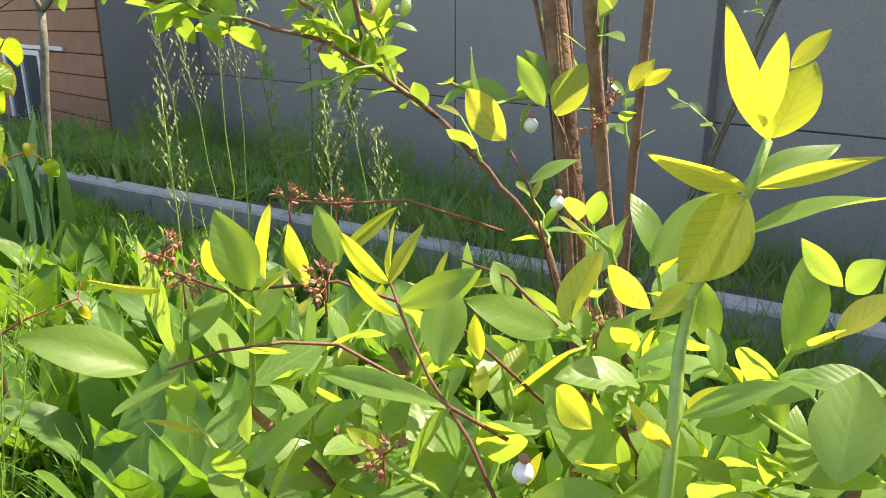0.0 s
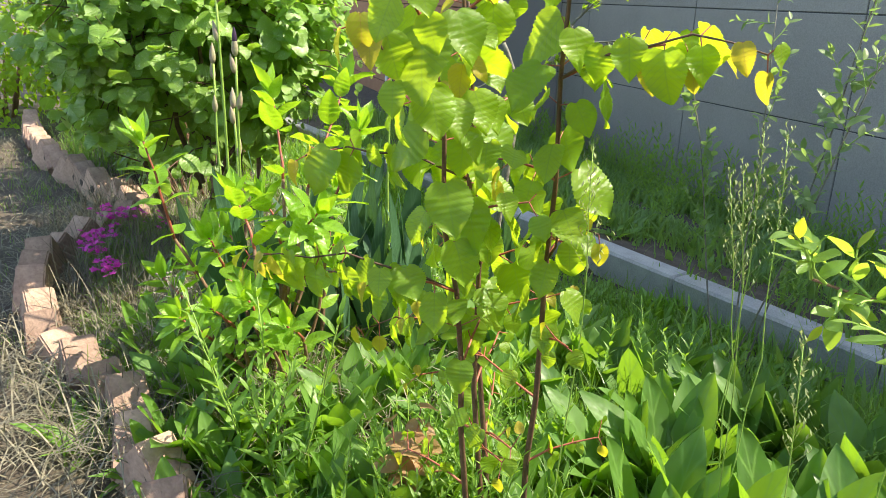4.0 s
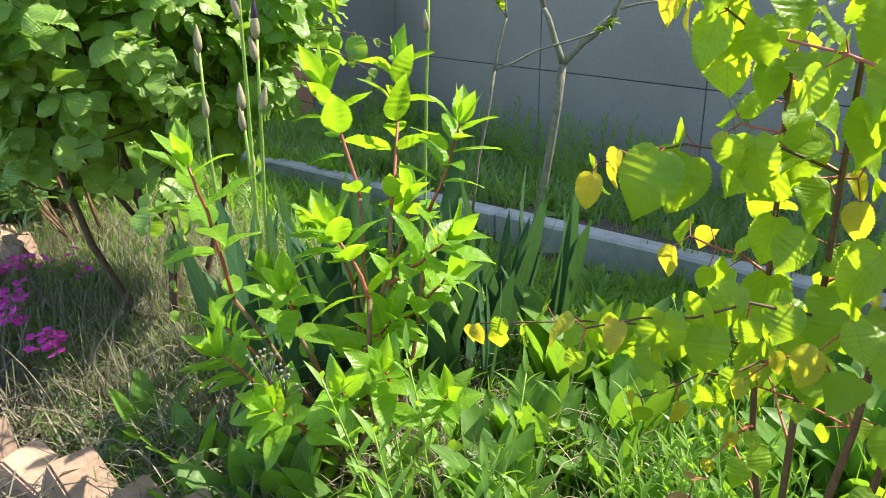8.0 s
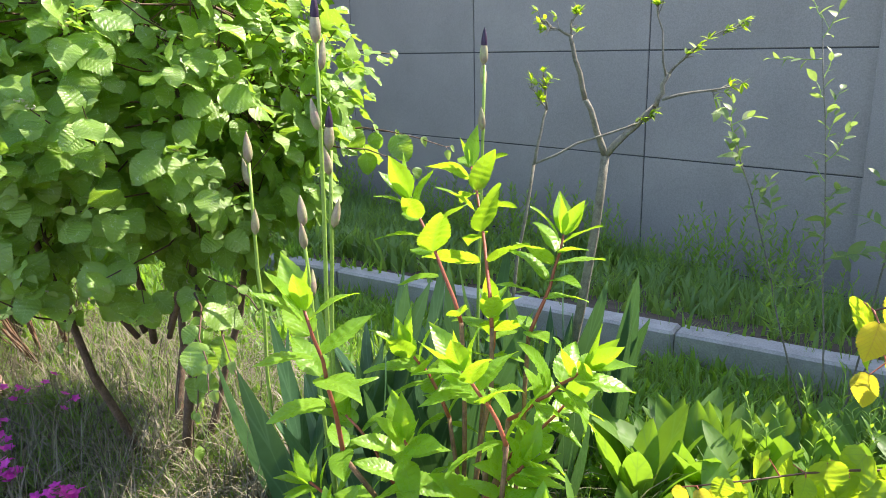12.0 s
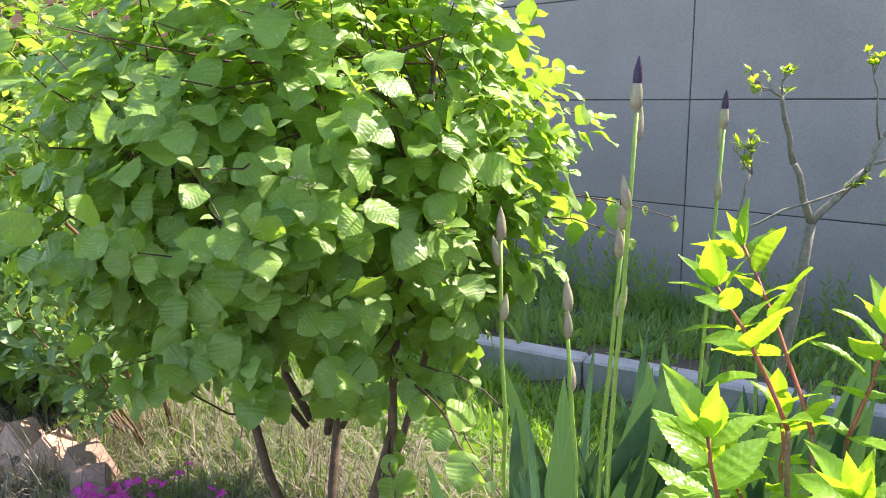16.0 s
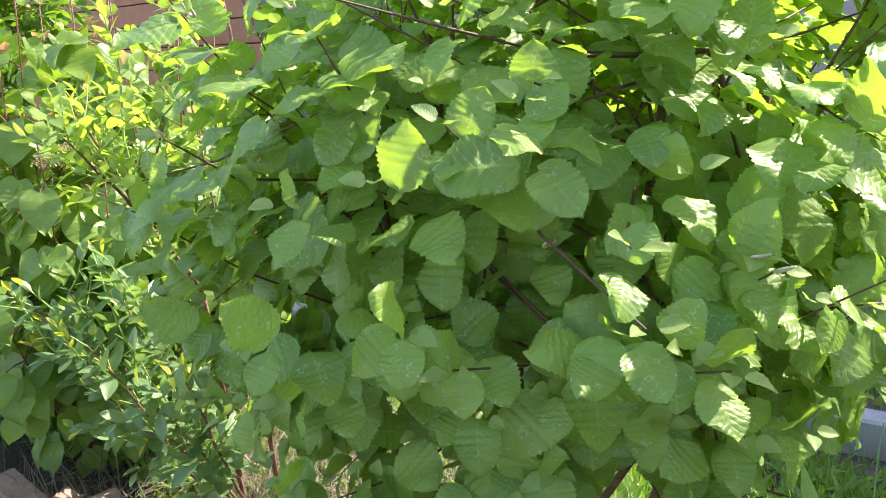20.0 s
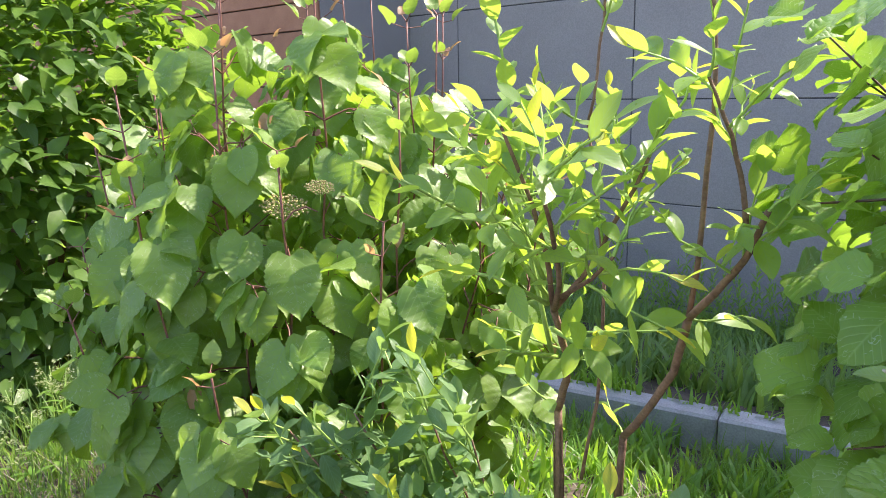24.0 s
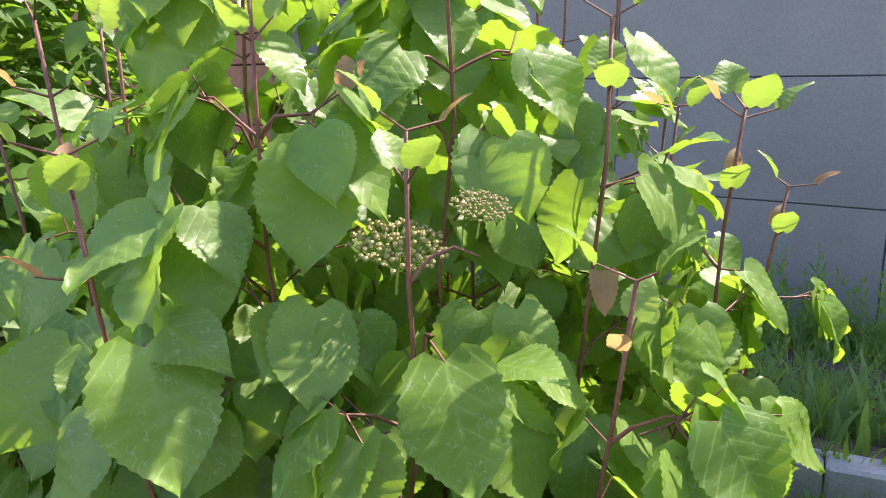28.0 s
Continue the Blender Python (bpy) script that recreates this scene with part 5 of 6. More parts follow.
# ---- places ----
GAPS, OPEN_SIDE = [(-5.115, -0.468, 1.045), (-5.04, -0.44, 1.085)], (0.66, -0.75, 0.05)
SHRUB_CENTRE, SHRUB_RADII = (-3.62, -0.18, 1.10), (0.65, 0.69, 0.62)
SHRUB_SPRAYS = [(-3.24, 0.46, 1.17), (-2.95, 0.39, 0.93), (-3.05, 0.36, 0.86), (-2.84, -0.40, 0.54), (-3.04, -0.16, 0.60), (-2.93, -0.28, 0.48), (-3.38, -0.18, 0.33), (-3.30, -0.24, 0.17), (-3.62, -0.42, 0.44)]
SAPLING_BRANCHES = [(0, 6, (-1.78, -0.08, 0.88), 0.05), (2, 4, (-1.95, -0.14, 0.60), 0.05), (3, 5, (-1.67, -0.21, 0.72), 0.06), (1, 7, (-1.15, 0.44, 1.12), 0.06), (0, 4, (-1.75, 0.02, 0.50), 0.06), (3, 7, (-1.30, -0.10, 1.15), 0.06), (2, 7, (-1.80, 0.10, 1.10), 0.06), (1, 5, (-1.38, 0.35, 0.80), 0.06)]
HYD_SHOOTS = [((-2.50, -0.33, 0.505), (-2.505, -0.385, 0.79), 1.0), ((-2.52, -0.01, 0.656), (-2.66, -0.01, 0.89), 1.0), ((-2.50, 0.06, 0.63), (-2.71, 0.23, 0.92), 1.0), ((-2.46, 0.13, 0.60), (-2.43, 0.205, 0.81), 0.95),
              ((-2.38, -0.03, 0.50), (-2.26, 0.04, 0.62), 1.0), ((-2.30, -0.13, 0.52), (-2.37, -0.165, 0.65), 0.95), ((-2.26, -0.12, 0.29), (-2.19, -0.17, 0.42), 0.8), ((-2.30, -0.20, 0.30), (-2.20, -0.26, 0.40), 0.75)]
HYD_SHOOTS += [((-2.45, -0.28, 0.26), (-2.50, -0.37, 0.39), 0.85), ((-2.38, -0.25, 0.22), (-2.34, -0.34, 0.33), 0.85), ((-2.60, -0.22, 0.26), (-2.66, -0.30, 0.37), 0.75), ((-2.22, -0.02, 0.26), (-2.12, -0.08, 0.36), 0.75), ((-2.44, 0.02, 0.36), (-2.34, 0.10, 0.50), 0.9), ((-2.55, -0.02, 0.44), (-2.62, -0.06, 0.58), 0.9), ((-2.50, -0.20, 0.40), (-2.44, -0.24, 0.52), 0.85), ((-2.56, 0.10, 0.46), (-2.60, 0.18, 0.62), 0.9), ((-2.40, -0.10, 0.34), (-2.30, -0.08, 0.46), 0.85), ((-2.62, -0.12, 0.30), (-2.72, -0.16, 0.44), 0.8)]
IRIS_TIPS = [((-2.758, -0.145, 1.27), True, (0.05, 0.0)), ((-2.851, 0.436, 1.21), True, (0.03, 0.02)), ((-3.048, -0.144, 1.015), False, (-0.03, 0.02)), ((-2.803, -0.094, 1.057), True, (0.05, 0.02)), ((-2.92, -0.10, 0.88), False, (-0.06, 0.0))]
TREE_FORK = (-2.779, 0.890, 0.862)
TREE_LIMBS = [((0, 0), (-0.064, 0.165), 0.011, 0.008), ((-0.064, 0.165), (-0.111, 0.346), 0.008, 0.006), ((-0.111, 0.346), (-0.20, 0.39), 0.004, 0.002), ((-0.111, 0.346), (-0.097, 0.406), 0.004, 0.002), ((0, 0), (0.143, 0.141), 0.011, 0.009), ((0.143, 0.141), (0.177, 0.235), 0.008, 0.006), ((0.177, 0.235), (0.25, 0.309), 0.005, 0.003), ((0.16, 0.16), (0.362, 0.196), 0.0045, 0.002), ((0.25, 0.309), (0.379, 0.366), 0.003, 0.0015), ((0.17, 0.22), (0.133, 0.435), 0.0035, 0.0015), ((-0.218, -0.022), (0.129, 0.11), 0.0036, 0.0030), ((-0.28, -0.50), (-0.21, -0.02), 0.0055, 0.0048), ((-0.21, -0.02), (-0.174, 0.138), 0.0048, 0.0035), ((-0.174, 0.138), (-0.224, 0.203), 0.003, 0.0015), ((-0.174, 0.138), (-0.186, 0.249), 0.003, 0.0015)]
LILY_ZONES = [(-2.5, -1.6, 0.55, 1.25, 22, 0.9, 1.25), (-1.35, -0.6, 0.20, 0.55, 8, 1.0, 1.3), (-1.75, -0.5, 0.50, 1.35, 40, 1.0, 1.4), (-2.35, -1.5, -0.25, 0.6, 40, 0.6, 0.95), (-2.9, -2.2, -0.55, -0.25, 9, 0.6, 0.85), (-1.6, 0.6, 1.0, 2.0, 22, 0.7, 1.0), (-2.5, -1.6, -0.42, 0.0, 10, 0.5, 0.75), (-2.65, -2.0, -0.38, 0.30, 20, 0.6, 0.95)]
WEED_ZONES = [(-3.2, 0.5, 1.2, 1.9, 46, 0.7, 1.2), (-6.4, -5.2, 0.4, 1.3, 14, 0.7, 1.1), (-3.4, -2.3, -0.62, -0.2, 24, 0.8, 1.2), (-3.0, -1.3, -0.45, 0.6, 45, 0.6, 1.0), (-3.0, 1.0, 0.5, 2.0, 40, 0.7, 1.1), (-4.6, -3.0, 0.2, 1.4, 25, 0.6, 1.0), (-6.0, -4.3, -0.3, 1.0, 16, 0.6, 1.0), (-9, -1, 2.2, 3.4, 24, 0.7, 1.2)]
HERB_ZONES = [(-1.9, -1.35, -0.12, 0.45, 12, 0.7, 1.05), (-2.1, -1.95, -0.2, -0.05, 2, 1.2, 1.4), (-10.2, -3.6, 4.2, 5.2, 70, 1.0, 1.9), (-9, -1.5, 2.3, 4.2, 40, 0.6, 1.1), (-2.4, -1.2, 0.4, 1.4, 10, 0.7, 1.0)]
SEED_TIPS = [(-1.36, 0.31, 0.97), (-1.32, 0.59, 0.92), (-1.40, 0.76, 0.96), (-1.62, 0.92, 0.92), (-1.49, 0.72, 0.86), (-1.03, 0.47, 0.74), (-1.10, 0.80, 0.70), (-0.90, 0.75, 0.66), (-1.25, 0.95, 0.78)]
PHLOX = [(-3.34, -0.57, 30, 0.03), (-3.60, -0.62, 24, 0.034), (-3.70, -0.66, 30, 0.03), (-3.80, -0.60, 12, 0.03), (-4.12, -0.61, 20, 0.022), (-4.09, -0.55, 18, 0.026), (-4.06, -0.46, 8, 0.03), (-4.06, -0.37, 3, 0.02), (-3.88, -0.36, 4, 0.02)]

build_ground()
build_wall()
build_facade()
build_kerb()
build_bricks()
big_shrub()
sapling()
end_viburnum()
flower_head((-5.115, -0.468, 1.045), "flat cluster of unopened green viburnum buds")
flower_head((-5.04, -0.44, 1.085), "small flat cluster of unopened green viburnum buds").scale = (0.6, 0.6, 0.6)
hydrangea()
iris_clump()
small_tree()
HERO_RIGHT_SHOOT = [
    (-0.102, 0.263, 0.790, -0.124, 0.262, 0.836, 0.014, 1),
    (-0.100, 0.259, 0.792, -0.093, 0.269, 0.818, 0.018, 1),
    (-0.101, 0.253, 0.796, -0.098, 0.252, 0.827, 0.010, 1),
    (-0.100, 0.267, 0.815, -0.091, 0.275, 0.828, 0.007, 1),
    (-0.104, 0.254, 0.774, -0.126, 0.223, 0.787, 0.010, 1),
    (-0.102, 0.255, 0.775, -0.065, 0.259, 0.790, 0.007, 1),
    (-0.108, 0.257, 0.773, -0.085, 0.285, 0.791, 0.013, 0),
    (-0.107, 0.253, 0.755, -0.067, 0.268, 0.784, 0.019, 0),
    (-0.104, 0.253, 0.772, -0.109, 0.221, 0.747, 0.026, 1),
    (-0.116, 0.259, 0.770, -0.133, 0.243, 0.742, 0.020, 0),
    (-0.113, 0.245, 0.739, -0.124, 0.229, 0.727, 0.011, 1),
    (-0.105, 0.223, 0.697, -0.075, 0.235, 0.720, 0.010, 0),
    (-0.104, 0.217, 0.687, -0.118, 0.208, 0.705, 0.008, 1),
    (-0.115, 0.242, 0.718, -0.111, 0.252, 0.711, 0.009, 1),
]
HERO_LEFT_SHOOT = [
    (-0.297, 0.117, 0.686, -0.308, 0.074, 0.715, 0.021, 0),
    (-0.291, 0.128, 0.683, -0.279, 0.093, 0.680, 0.017, 0),
    (-0.321, 0.140, 0.711, -0.326, 0.106, 0.721, 0.006, 1),
    (-0.319, 0.167, 0.708, -0.323, 0.161, 0.730, 0.020, 1),
    (-0.301, 0.179, 0.711, -0.299, 0.182, 0.748, 0.012, 1),
    (-0.275, 0.204, 0.718, -0.287, 0.201, 0.747, 0.014, 0),
    (-0.281, 0.190, 0.709, -0.293, 0.188, 0.739, 0.015, 1),
    (-0.291, 0.217, 0.717, -0.277, 0.244, 0.740, 0.008, 1),
    (-0.243, 0.208, 0.716, -0.255, 0.190, 0.741, 0.011, 1),
    (-0.243, 0.208, 0.716, -0.239, 0.226, 0.742, 0.008, 1),
    (-0.247, 0.212, 0.715, -0.263, 0.229, 0.740, 0.009, 1),
    (-0.238, 0.208, 0.706, -0.210, 0.232, 0.724, 0.014, 0),
    (-0.233, 0.205, 0.704, -0.242, 0.183, 0.728, 0.009, 1),
    (-0.301, 0.132, 0.683, -0.351, 0.140, 0.731, 0.023, 0),
]
HERO_MIDDLE_LEAVES = [
    (-0.236, 0.242, 0.707, -0.220, 0.214, 0.683, 0.023, 0),
    (-0.275, 0.188, 0.668, -0.206, 0.205, 0.674, 0.014, 0),
    (-0.291, 0.160, 0.667, -0.274, 0.145, 0.647, 0.027, 0),
    (-0.275, 0.147, 0.631, -0.255, 0.175, 0.666, 0.015, 0),
    (-0.181, 0.255, 0.696, -0.205, 0.218, 0.716, 0.018, 0),
    (-0.180, 0.257, 0.700, -0.181, 0.283, 0.731, 0.022, 1),
    (-0.176, 0.283, 0.723, -0.151, 0.279, 0.709, 0.015, 1),
    (-0.220, 0.267, 0.699, -0.230, 0.267, 0.717, 0.015, 0),
    (-0.217, 0.242, 0.675, -0.225, 0.246, 0.696, 0.010, 1),
    (-0.170, 0.239, 0.679, -0.144, 0.227, 0.675, 0.016, 1),
    (-0.311, 0.141, 0.688, -0.300, 0.128, 0.678, 0.011, 0),
    (-0.317, 0.167, 0.703, -0.303, 0.138, 0.692, 0.013, 0),
    (-0.170, 0.261, 0.695, -0.179, 0.263, 0.711, 0.010, 0),
]
HERO_BACK_LEAVES = [
    (-0.300, 0.355, 0.759, -0.328, 0.348, 0.790, 0.024, 1),
    (-0.289, 0.392, 0.772, -0.277, 0.404, 0.806, 0.024, 1),
    (-0.299, 0.495, 0.781, -0.286, 0.504, 0.805, 0.019, 1),
    (-0.279, 0.353, 0.735, -0.258, 0.373, 0.755, 0.013, 0),
    (-0.301, 0.396, 0.776, -0.324, 0.393, 0.809, 0.014, 0),
    (-0.294, 0.498, 0.786, -0.274, 0.510, 0.797, 0.010, 1),
    (-0.192, 0.307, 0.661, -0.184, 0.324, 0.684, 0.018, 0),
    (-0.109, 0.277, 0.687, -0.079, 0.269, 0.698, 0.010, 0),
    (-0.052, 0.218, 0.698, -0.058, 0.243, 0.728, 0.022, 0),
    (-0.075, 0.276, 0.740, -0.093, 0.275, 0.754, 0.010, 0),
    (-0.074, 0.276, 0.739, -0.064, 0.272, 0.753, 0.012, 0),
    (-0.109, 0.259, 0.700, -0.115, 0.265, 0.717, 0.009, 0),
    (-0.130, 0.354, 0.645, -0.144, 0.355, 0.658, 0.014, 1),
]
NEAR_TWIGS = [
    [(-0.20, 0.30, 0.62), (-0.232, 0.238, 0.693), (-0.273, 0.202, 0.711), (-0.309, 0.162, 0.707), (-0.323, 0.142, 0.719)],
    [(-0.195, 0.238, 0.643), (-0.272, 0.2, 0.679), (-0.288, 0.179, 0.682), (-0.294, 0.149, 0.685), (-0.293, 0.124, 0.685)],
    [(-0.17, 0.22, 0.60), (-0.191, 0.207, 0.658), (-0.216, 0.207, 0.679), (-0.232, 0.206, 0.704), (-0.243, 0.209, 0.716)],
    [(-0.193, 0.27, 0.691), (-0.223, 0.269, 0.709), (-0.25, 0.261, 0.714)],
    [(-0.29, 0.42, 0.60), (-0.29, 0.384, 0.693), (-0.285, 0.361, 0.732), (-0.298, 0.356, 0.755)],
    [(-0.25, 0.42, 0.58), (-0.256, 0.401, 0.677), (-0.283, 0.394, 0.76), (-0.289, 0.392, 0.772)],
    [(-0.30, 0.356, 0.70), (-0.33, 0.30, 0.725), (-0.355, 0.263, 0.725), (-0.376, 0.244, 0.727)]]
near = blueberry("blueberry bush with glossy oval leaves and reddish young shoots", [
    ((-0.19, 0.43, -0.15), (-0.43, 0.448, 1.5), 0.0090, 0.0080, 3),
    ((-0.25, 0.586, -0.15), (-0.319, 0.303, 1.5), 0.0056, 0.0046, 3),
    ((-0.388, 0.635, -0.15), (-0.403, 0.688, 1.5), 0.0054, 0.0044, 4),
    ((-0.39, 0.64, 0.20), (-0.482, 0.648, 0.588), 0.0040, 0.0034, 1),
    ((-0.482, 0.648, 0.588), (-0.558, 0.55, 0.735), 0.0034, 0.0028, 2),
    ((-0.558, 0.55, 0.735), (-0.586, 0.43, 0.813), 0.0027, 0.0022, 8, 1.02),
    ((-0.586, 0.43, 0.813), (-0.74, 0.29, 0.86), 0.0022, 0.0014, 14, 1.02),
    ((-0.558, 0.55, 0.735), (-0.70, 0.45, 0.87), 0.0025, 0.0020, 9, 1.02),
    ((-0.70, 0.45, 0.87), (-0.90, 0.31, 0.90), 0.0026, 0.0016, 12, 1.02),
    ((-0.586, 0.48, 0.79), (-0.60, 0.40, 1.05), 0.0030, 0.0016, 10, 1.02),
    ((-0.62, 0.50, 0.80), (-0.76, 0.66, 1.02), 0.0028, 0.0016, 10, 1.02),
    ((-0.45, 0.62, 0.70), (-0.43, 0.45, 1.0), 0.0026, 0.0016, 7, 1.02),
    ((-0.25, 0.44, 0.20), (-0.29, 0.25, 0.655), 0.006, 0.003, 15, 1.0),
    ((-0.24, 0.42, 0.20), (-0.16, 0.29, 0.645), 0.006, 0.003, 15, 1.0),
    ((-0.24, 0.42, 0.25), (-0.33, 0.18, 0.63), 0.005, 0.003, 15, 1.0),
    ((-0.26, 0.44, 0.15), (-0.38, 0.26, 0.58), 0.005, 0.003, 15, 1.0),
    ((-0.22, 0.45, 0.30), (-0.22, 0.36, 0.68), 0.005, 0.003, 15, 1.0),
    ((-0.20, 0.44, 0.20), (-0.07, 0.33, 0.66), 0.005, 0.003, 15, 1.0),
    ((-0.22, 0.40, 0.40), (-0.12, 0.27, 0.63), 0.004, 0.002, 15),
    ((-0.22, 0.40, 0.40), (-0.22, 0.22, 0.60), 0.004, 0.002, 15),
    ((-0.18, 0.40, 0.40), (-0.02, 0.34, 0.64), 0.004, 0.002, 15),
    ((-0.22, 0.40, 0.35), (-0.27, 0.16, 0.57), 0.004, 0.002, 15),
], 71, 0.66, 250, 0.085, 0.015)
stem_part(near, "green_shoot", [(-0.12, 0.26, 0.48), (-0.102, 0.211, 0.66), (-0.106, 0.22, 0.693), (-0.112, 0.231, 0.718), (-0.114, 0.241, 0.736), (-0.11, 0.249, 0.753), (-0.104, 0.256, 0.775), (-0.102, 0.261, 0.791)], 0.0029, 0.0017, M_GREEN_STEM, 8)
for path in NEAR_TWIGS:
    stem_part(near, "twig", path, 0.0011, 0.0006, M_REDBROWN, 6)
placed_leaves(near, HERO_RIGHT_SHOOT + HERO_LEFT_SHOOT, 1)
placed_leaves(near, HERO_MIDDLE_LEAVES + HERO_BACK_LEAVES, 2)
WHITE_BELLS = [(-0.272, 0.374, 0.721), (-0.307, 0.389, 0.765), (-0.169, 0.217, 0.648)]
CALYX_CLUSTERS = [(-0.376, 0.244, 0.727), (-0.355, 0.263, 0.725), (-0.328, 0.142, 0.727), (-0.32, 0.147, 0.715), (-0.25, 0.178, 0.722), (-0.221, 0.184, 0.649), (-0.275, 0.413, 0.768), (-0.296, 0.461, 0.782), (-0.206, 0.329, 0.669), (-0.586, 0.43, 0.813), (-0.61, 0.373, 1.052)]
berry_flowers()
B = (-4.66, -0.24)
blueberry("blueberry bush with brown stems and yellow-tipped shoots", [
    ((-4.68, -0.18, -0.15), (-4.572, -0.341, 0.739), 0.0078, 0.0068, 1),
    ((-4.572, -0.341, 0.739), (-4.454, -0.537, 0.978), 0.0068, 0.0048, 4),
    ((-4.454, -0.537, 0.978), (-4.355, -0.72, 1.17), 0.0040, 0.002, 9, 0.9),
    ((-4.454, -0.537, 0.978), (-4.444, -0.66, 1.22), 0.0040, 0.002, 8, 0.9),
    ((-4.44, -0.55, 1.00), (-4.33, -0.61, 1.08), 0.0036, 0.002, 7, 0.9),
    ((-4.454, -0.537, 0.978), (-4.325, -0.53, 1.20), 0.0040, 0.002, 8, 0.9),
    ((-4.64, -0.10, -0.15), (-4.51, -0.229, 0.665), 0.0078, 0.0070, 1),
    ((-4.51, -0.229, 0.665), (-4.346, -0.367, 0.946), 0.0070, 0.0060, 1),
    ((-4.346, -0.367, 0.946), (-4.22, -0.46, 1.12), 0.0058, 0.0036, 5),
    ((-4.25, -0.44, 1.09), (-4.295, -0.465, 1.27), 0.004, 0.002, 6, 0.9),
    ((-4.346, -0.367, 0.946), (-4.37, -0.35, 1.50), 0.0042, 0.003, 3),
    ((-4.55, -0.30, 0.60), (-4.517, -0.356, 1.208), 0.0032, 0.0024, 3, 0.7),
    ((-4.517, -0.356, 1.208), (-4.50, -0.36, 1.50), 0.0024, 0.0016, 7, 0.7),
], 83, 0.84, 300, 0.12, 0.024, 0.20, shoots=[
    ([(-4.454, -0.54, 0.99), (-4.499, -0.60, 1.09), (-4.545, -0.735, 1.17)], 0.84, 11, 0.8),
    ([(-4.46, -0.55, 1.02), (-4.505, -0.59, 1.16), (-4.555, -0.64, 1.22)], 0.85, 9, 0.9),
    ([(-4.454, -0.55, 0.99), (-4.482, -0.622, 1.036), (-4.55, -0.636, 1.04)], 0.84, 7, 0.95),
    ([(-4.48, -0.50, 0.90), (-4.53, -0.52, 1.14), (-4.558, -0.50, 1.28), (-4.585, -0.51, 1.42)], 0.85, 16, 0.75),
    ([(-4.47, -0.50, 0.90), (-4.475, -0.585, 0.93), (-4.49, -0.60, 0.935)], 0.7, 6, 0.95),
    ([(-4.46, -0.53, 0.95), (-4.40, -0.57, 0.955), (-4.36, -0.60, 0.965)], 0.8, 6, 0.9)])
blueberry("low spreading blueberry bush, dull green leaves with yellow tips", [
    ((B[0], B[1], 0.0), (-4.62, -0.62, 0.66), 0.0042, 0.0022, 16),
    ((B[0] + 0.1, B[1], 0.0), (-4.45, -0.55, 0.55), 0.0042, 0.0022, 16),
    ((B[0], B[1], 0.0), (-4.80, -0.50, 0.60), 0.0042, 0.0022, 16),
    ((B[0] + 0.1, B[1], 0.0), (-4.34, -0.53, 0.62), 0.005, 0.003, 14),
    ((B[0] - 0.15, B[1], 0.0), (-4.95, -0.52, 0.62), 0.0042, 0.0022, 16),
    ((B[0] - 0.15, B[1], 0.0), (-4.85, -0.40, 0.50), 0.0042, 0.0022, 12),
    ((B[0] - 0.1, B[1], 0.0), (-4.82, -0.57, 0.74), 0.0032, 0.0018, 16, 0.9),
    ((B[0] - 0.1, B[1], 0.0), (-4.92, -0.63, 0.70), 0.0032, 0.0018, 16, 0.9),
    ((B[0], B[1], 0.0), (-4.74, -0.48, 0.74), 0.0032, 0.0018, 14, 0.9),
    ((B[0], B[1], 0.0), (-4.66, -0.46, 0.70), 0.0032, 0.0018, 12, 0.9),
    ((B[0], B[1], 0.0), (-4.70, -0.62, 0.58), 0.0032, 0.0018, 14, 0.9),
], 85, 1.12, 300, 0.14, 0.030, 0.0, M_BLUE_SHADED, young=M_BLUE_TIP, shoots=[
    ([(-4.78, -0.40, 0.30), (-4.83, -0.55, 0.62), (-4.86, -0.66, 0.775)], 0.80, 10, 0.97),
    ([(-4.82, -0.42, 0.30), (-4.92, -0.60, 0.58), (-4.95, -0.66, 0.74)], 0.95, 12, 0.93),
    ([(-4.72, -0.40, 0.35), (-4.72, -0.50, 0.66), (-4.823, -0.50, 0.84)], 0.80, 10, 0.97),
    ([(-4.66, -0.45, 0.35), (-4.64, -0.62, 0.60), (-4.633, -0.675, 0.72)], 0.75, 12, 0.55),
    ([(-4.50, -0.40, 0.30), (-4.36, -0.50, 0.55), (-4.328, -0.54, 0.655)], 0.75, 12, 0.6)])
blueberry("thin straggling shrub with small grey-green leaves", [
    ((-2.30, 1.60, -0.2), (-2.50, 1.75, 1.25), 0.004, 0.002, 14),
    ((-2.26, 1.62, -0.2), (-2.15, 1.85, 1.40), 0.004, 0.002, 16),
    ((-2.34, 1.58, -0.2), (-2.75, 1.62, 0.95), 0.004, 0.002, 12),
    ((-2.28, 1.55, -0.2), (-1.95, 1.65, 1.05), 0.004, 0.002, 14),
], 91, 0.92, 60, 0.14, 0.026, 0.0, M_GREYLEAF, "thin_shrub", M_BARK_GREY)
blueberry("bare grey-stemmed shrub behind the blueberry", [
    ((-0.93, 1.42, -0.3), (-1.03, 1.40, 1.05), 0.011, 0.008, 2),
    ((-1.03, 1.40, 1.05), (-1.06, 1.40, 1.5), 0.008, 0.006, 2),
    ((-0.88, 1.40, -0.3), (-0.93, 1.40, 1.25), 0.008, 0.005, 3),
    ((-0.86, 1.42, 0.05), (-0.50, 1.40, 1.05), 0.008, 0.005, 3),
], 97, 0.8, 20, 0.12, 0.03, 0.0, M_GREYLEAF, "bare_shrub", M_BARK_GREY)
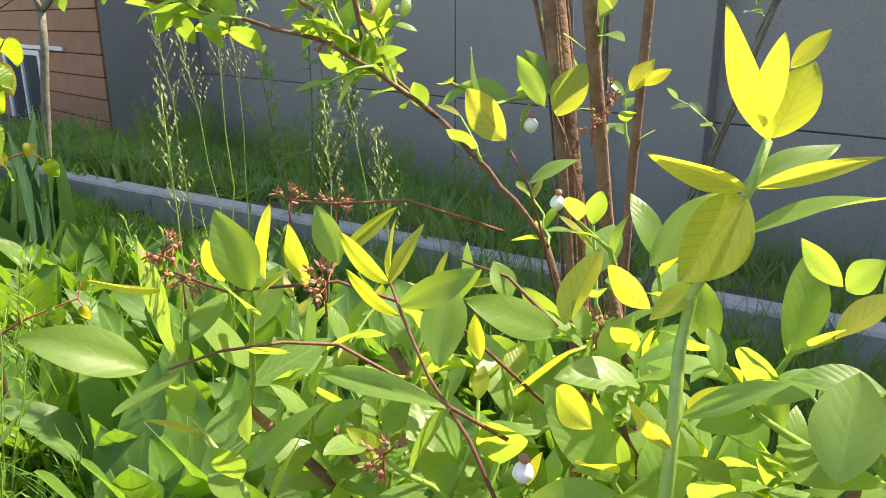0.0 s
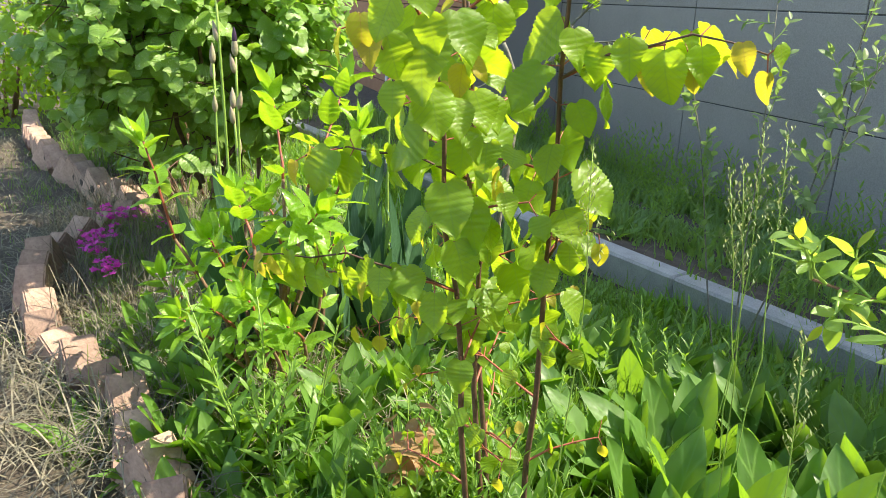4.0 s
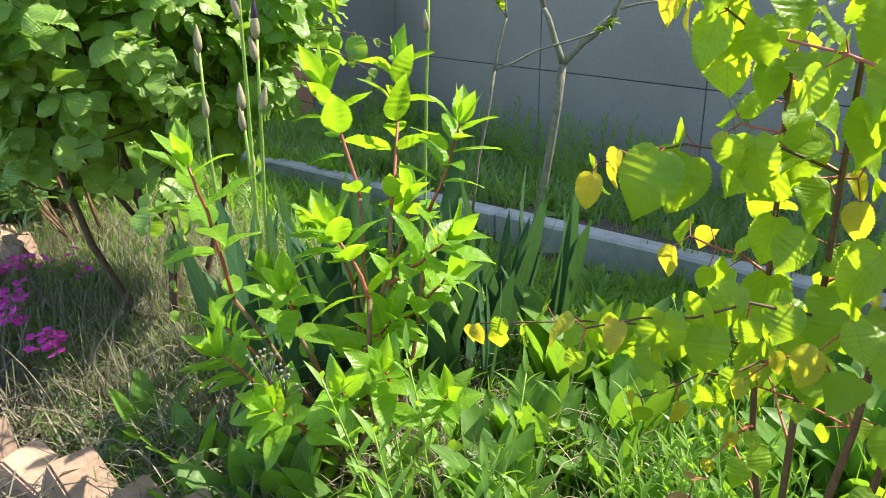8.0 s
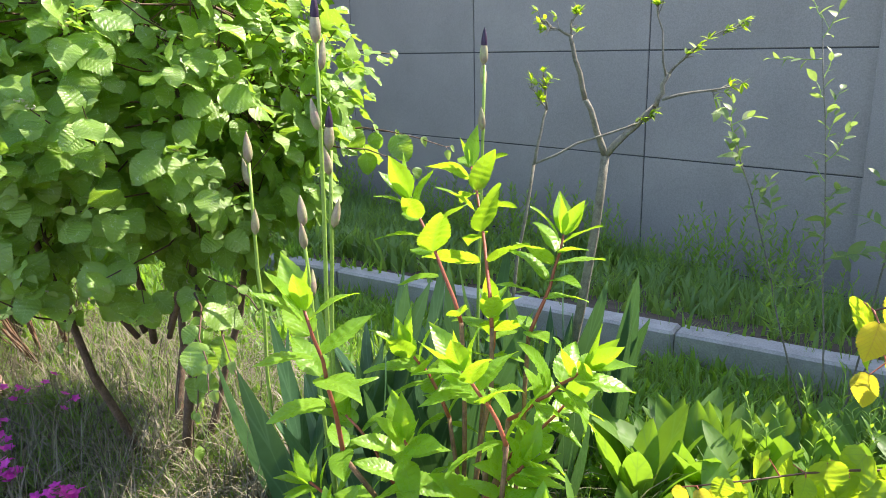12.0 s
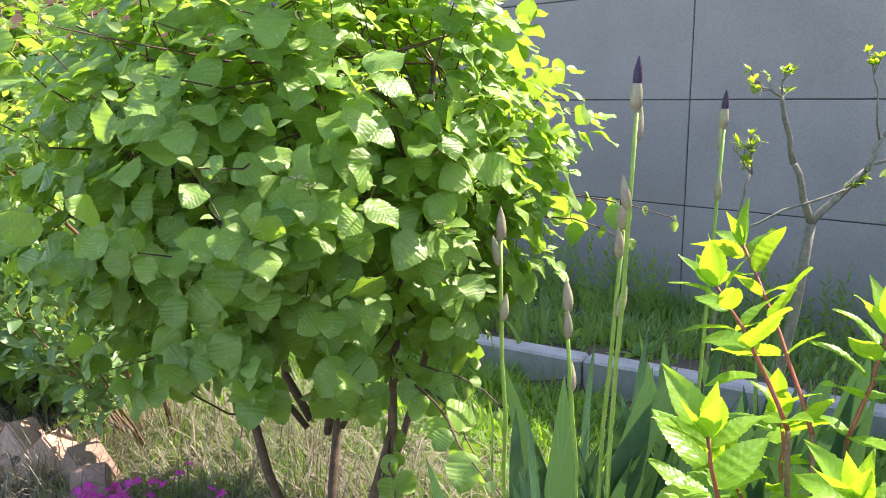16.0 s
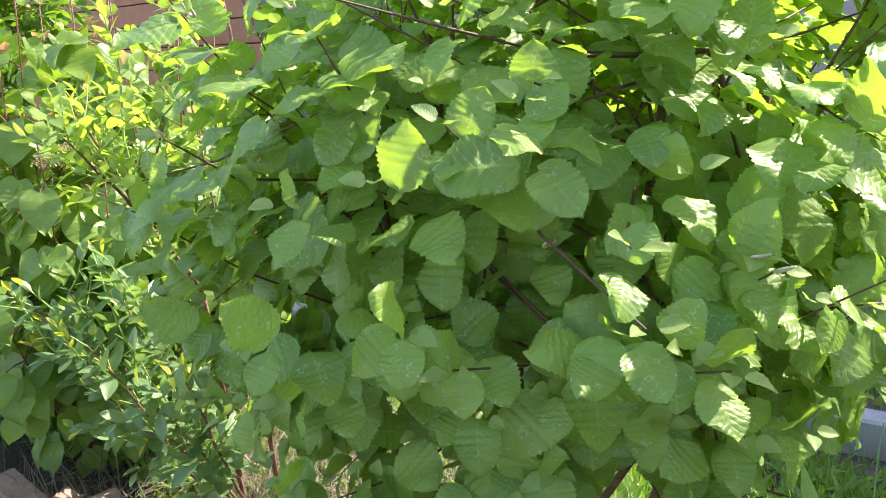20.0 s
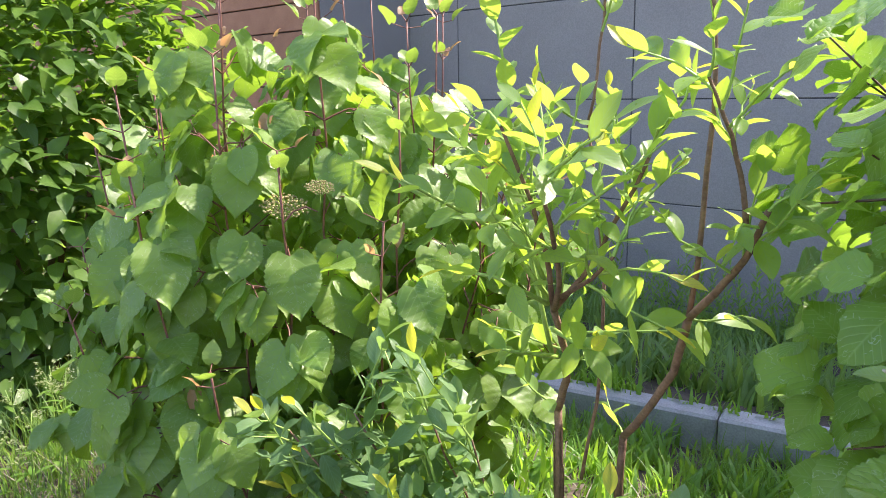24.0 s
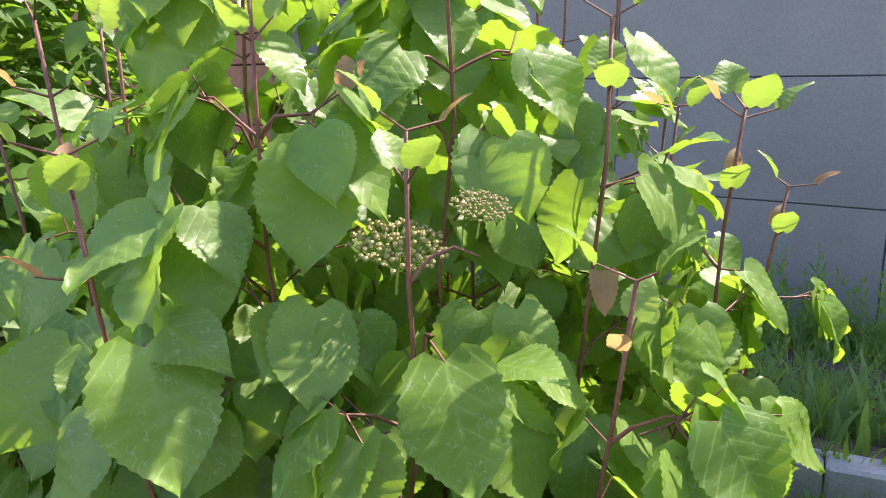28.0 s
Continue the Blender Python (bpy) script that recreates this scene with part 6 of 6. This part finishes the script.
hedge("dark_hedge", "tall dark green bush beyond the flower bed", (-7.6, -0.1, 1.0), (0.9, 0.9, 1.25), 850, 5, 0.115, M_HEDGE)
hedge("light_hedge", "yellow-green bush past the end of the path", (-8.6, -1.7, 0.7), (1.0, 0.8, 0.8), 500, 6, 0.07, M_SAP)
hedge("far_bush", "green bush in the garden behind", (-10.2, 0.2, 1.1), (1.1, 1.1, 1.6), 500, 8, 0.09, M_HEDGE)
rosettes()
upright_herbs()
seed_grass()
seedling((-1.72, 0.12), "small seedling with bronze-tinted toothed leaves", M_BRONZE, 0.34, 6, 0.07, 3)
seedling((-1.42, -0.06), "small seedling with yellow-green toothed leaves", M_SAP_TIP, 0.30, 7, 0.085, 5)
seedling((-1.60, -0.16), "small seedling with yellow-green toothed leaves", M_SAP, 0.26, 7, 0.08, 9)
dried_head((-2.31, -0.35, 0.43))
dried_head((-2.36, -0.30, 0.36))
dead_stub((-2.46, -0.05, -0.05), (-2.44, -0.03, 0.38))
dead_stub((-2.62, 0.10, -0.05), (-2.66, 0.14, 0.42))
phlox()
flowering_weed((-6.34, -0.54), 0.46, 31)
flowering_weed((-6.46, -0.42), 0.42, 37)
flowering_weed((-6.25, -0.66), 0.38, 41)
blades("grass_strip", "lush green grass between the kerb and the wall", [(-10.4, 1, 1.7, 5.35, 20000, 0.07, 0.32), (-10.4, -1, 4.5, 5.35, 3500, 0.15, 0.45)], M_STRIP_LIFTED, 3, 0.009, patchy=True)
blades("strip_weeds", "broad-leaved weeds among the grass by the wall", [(-10.4, 0.5, 1.7, 5.3, 15000, 0.07, 0.30)], M_STRIP_LIFTED, 13, 0.042, 5, 0.0, "weeds", True)
blades("bed_grass", "thin green grass among the plants", [(-2.3, -1.2, -0.2, 1.2, 1800, 0.08, 0.26), (-1.2, 1.0, 0.5, 1.8, 2600, 0.08, 0.28), (-3.2, -1.7, 0.2, 1.6, 2400, 0.06, 0.22), (-3.2, 1.0, 1.3, 2.2, 2000, 0.05, 0.20), (-1.9, 1.2, 1.15, 2.2, 3200, 0.14, 0.42), (-7, -3, 0.4, 1.6, 5000, 0.05, 0.18), (-4.8, -3.3, -0.6, 0.4, 8000, 0.05, 0.18), (-3.9, -2.3, -0.65, 0.3, 4400, 0.05, 0.18), (-13, -6, -1.0, 2.0, 5000, 0.1, 0.3), (-7.0, -5.75, -0.95, 0.2, 1900, 0.12, 0.42)], M_GRASS, 4, 0.0055)
blades("bed_weeds", "small broad-leaved weeds covering the bed", [(-2.3, -1.2, -0.3, 0.5, 1300, 0.05, 0.13), (-3.0, -1.2, 0.5, 2.0, 3600, 0.05, 0.15), (-1.2, 1.0, 0.5, 2.0, 3000, 0.05, 0.15), (-7, -4.2, -0.3, 1.6, 5000, 0.05, 0.16), (-4.4, -2.4, 0.4, 1.6, 3200, 0.04, 0.12), (-4.7, -2.3, -0.55, 0.4, 2600, 0.03, 0.10)], M_WEED, 14, 0.026, 5, 0.0, "weeds")
blades("path_grass", "short worn grass on the path", [(-9, -1.2, -3.2, -0.75, 7000, 0.03, 0.08), (-1.2, 2, -3.2, -0.9, 2500, 0.02, 0.05)], M_GRASS, 9, 0.003)
blades("dry_grass", "flattened straw and dry grass on the soil", [(-4.8, -2.2, -0.8, 0.4, 10000, 0.08, 0.34), (-6.5, -1.4, -0.8, 0.5, 4000, 0.05, 0.20), (-7.5, 2, -3.0, -0.9, 10000, 0.04, 0.12)], M_STRAW, 6, 0.0046, 4, 1.0)
blades("tall_dry_grass", "long arching blades of dry grass behind the bricks", [(-4.7, -3.1, -0.75, 0.15, 1500, 0.12, 0.34), (-3.2, -2.1, -0.55, 0.1, 1500, 0.08, 0.24), (-6.3, -5.0, -0.75, 0.2, 900, 0.12, 0.36)], M_STRAW, 16, 0.0035, 6)
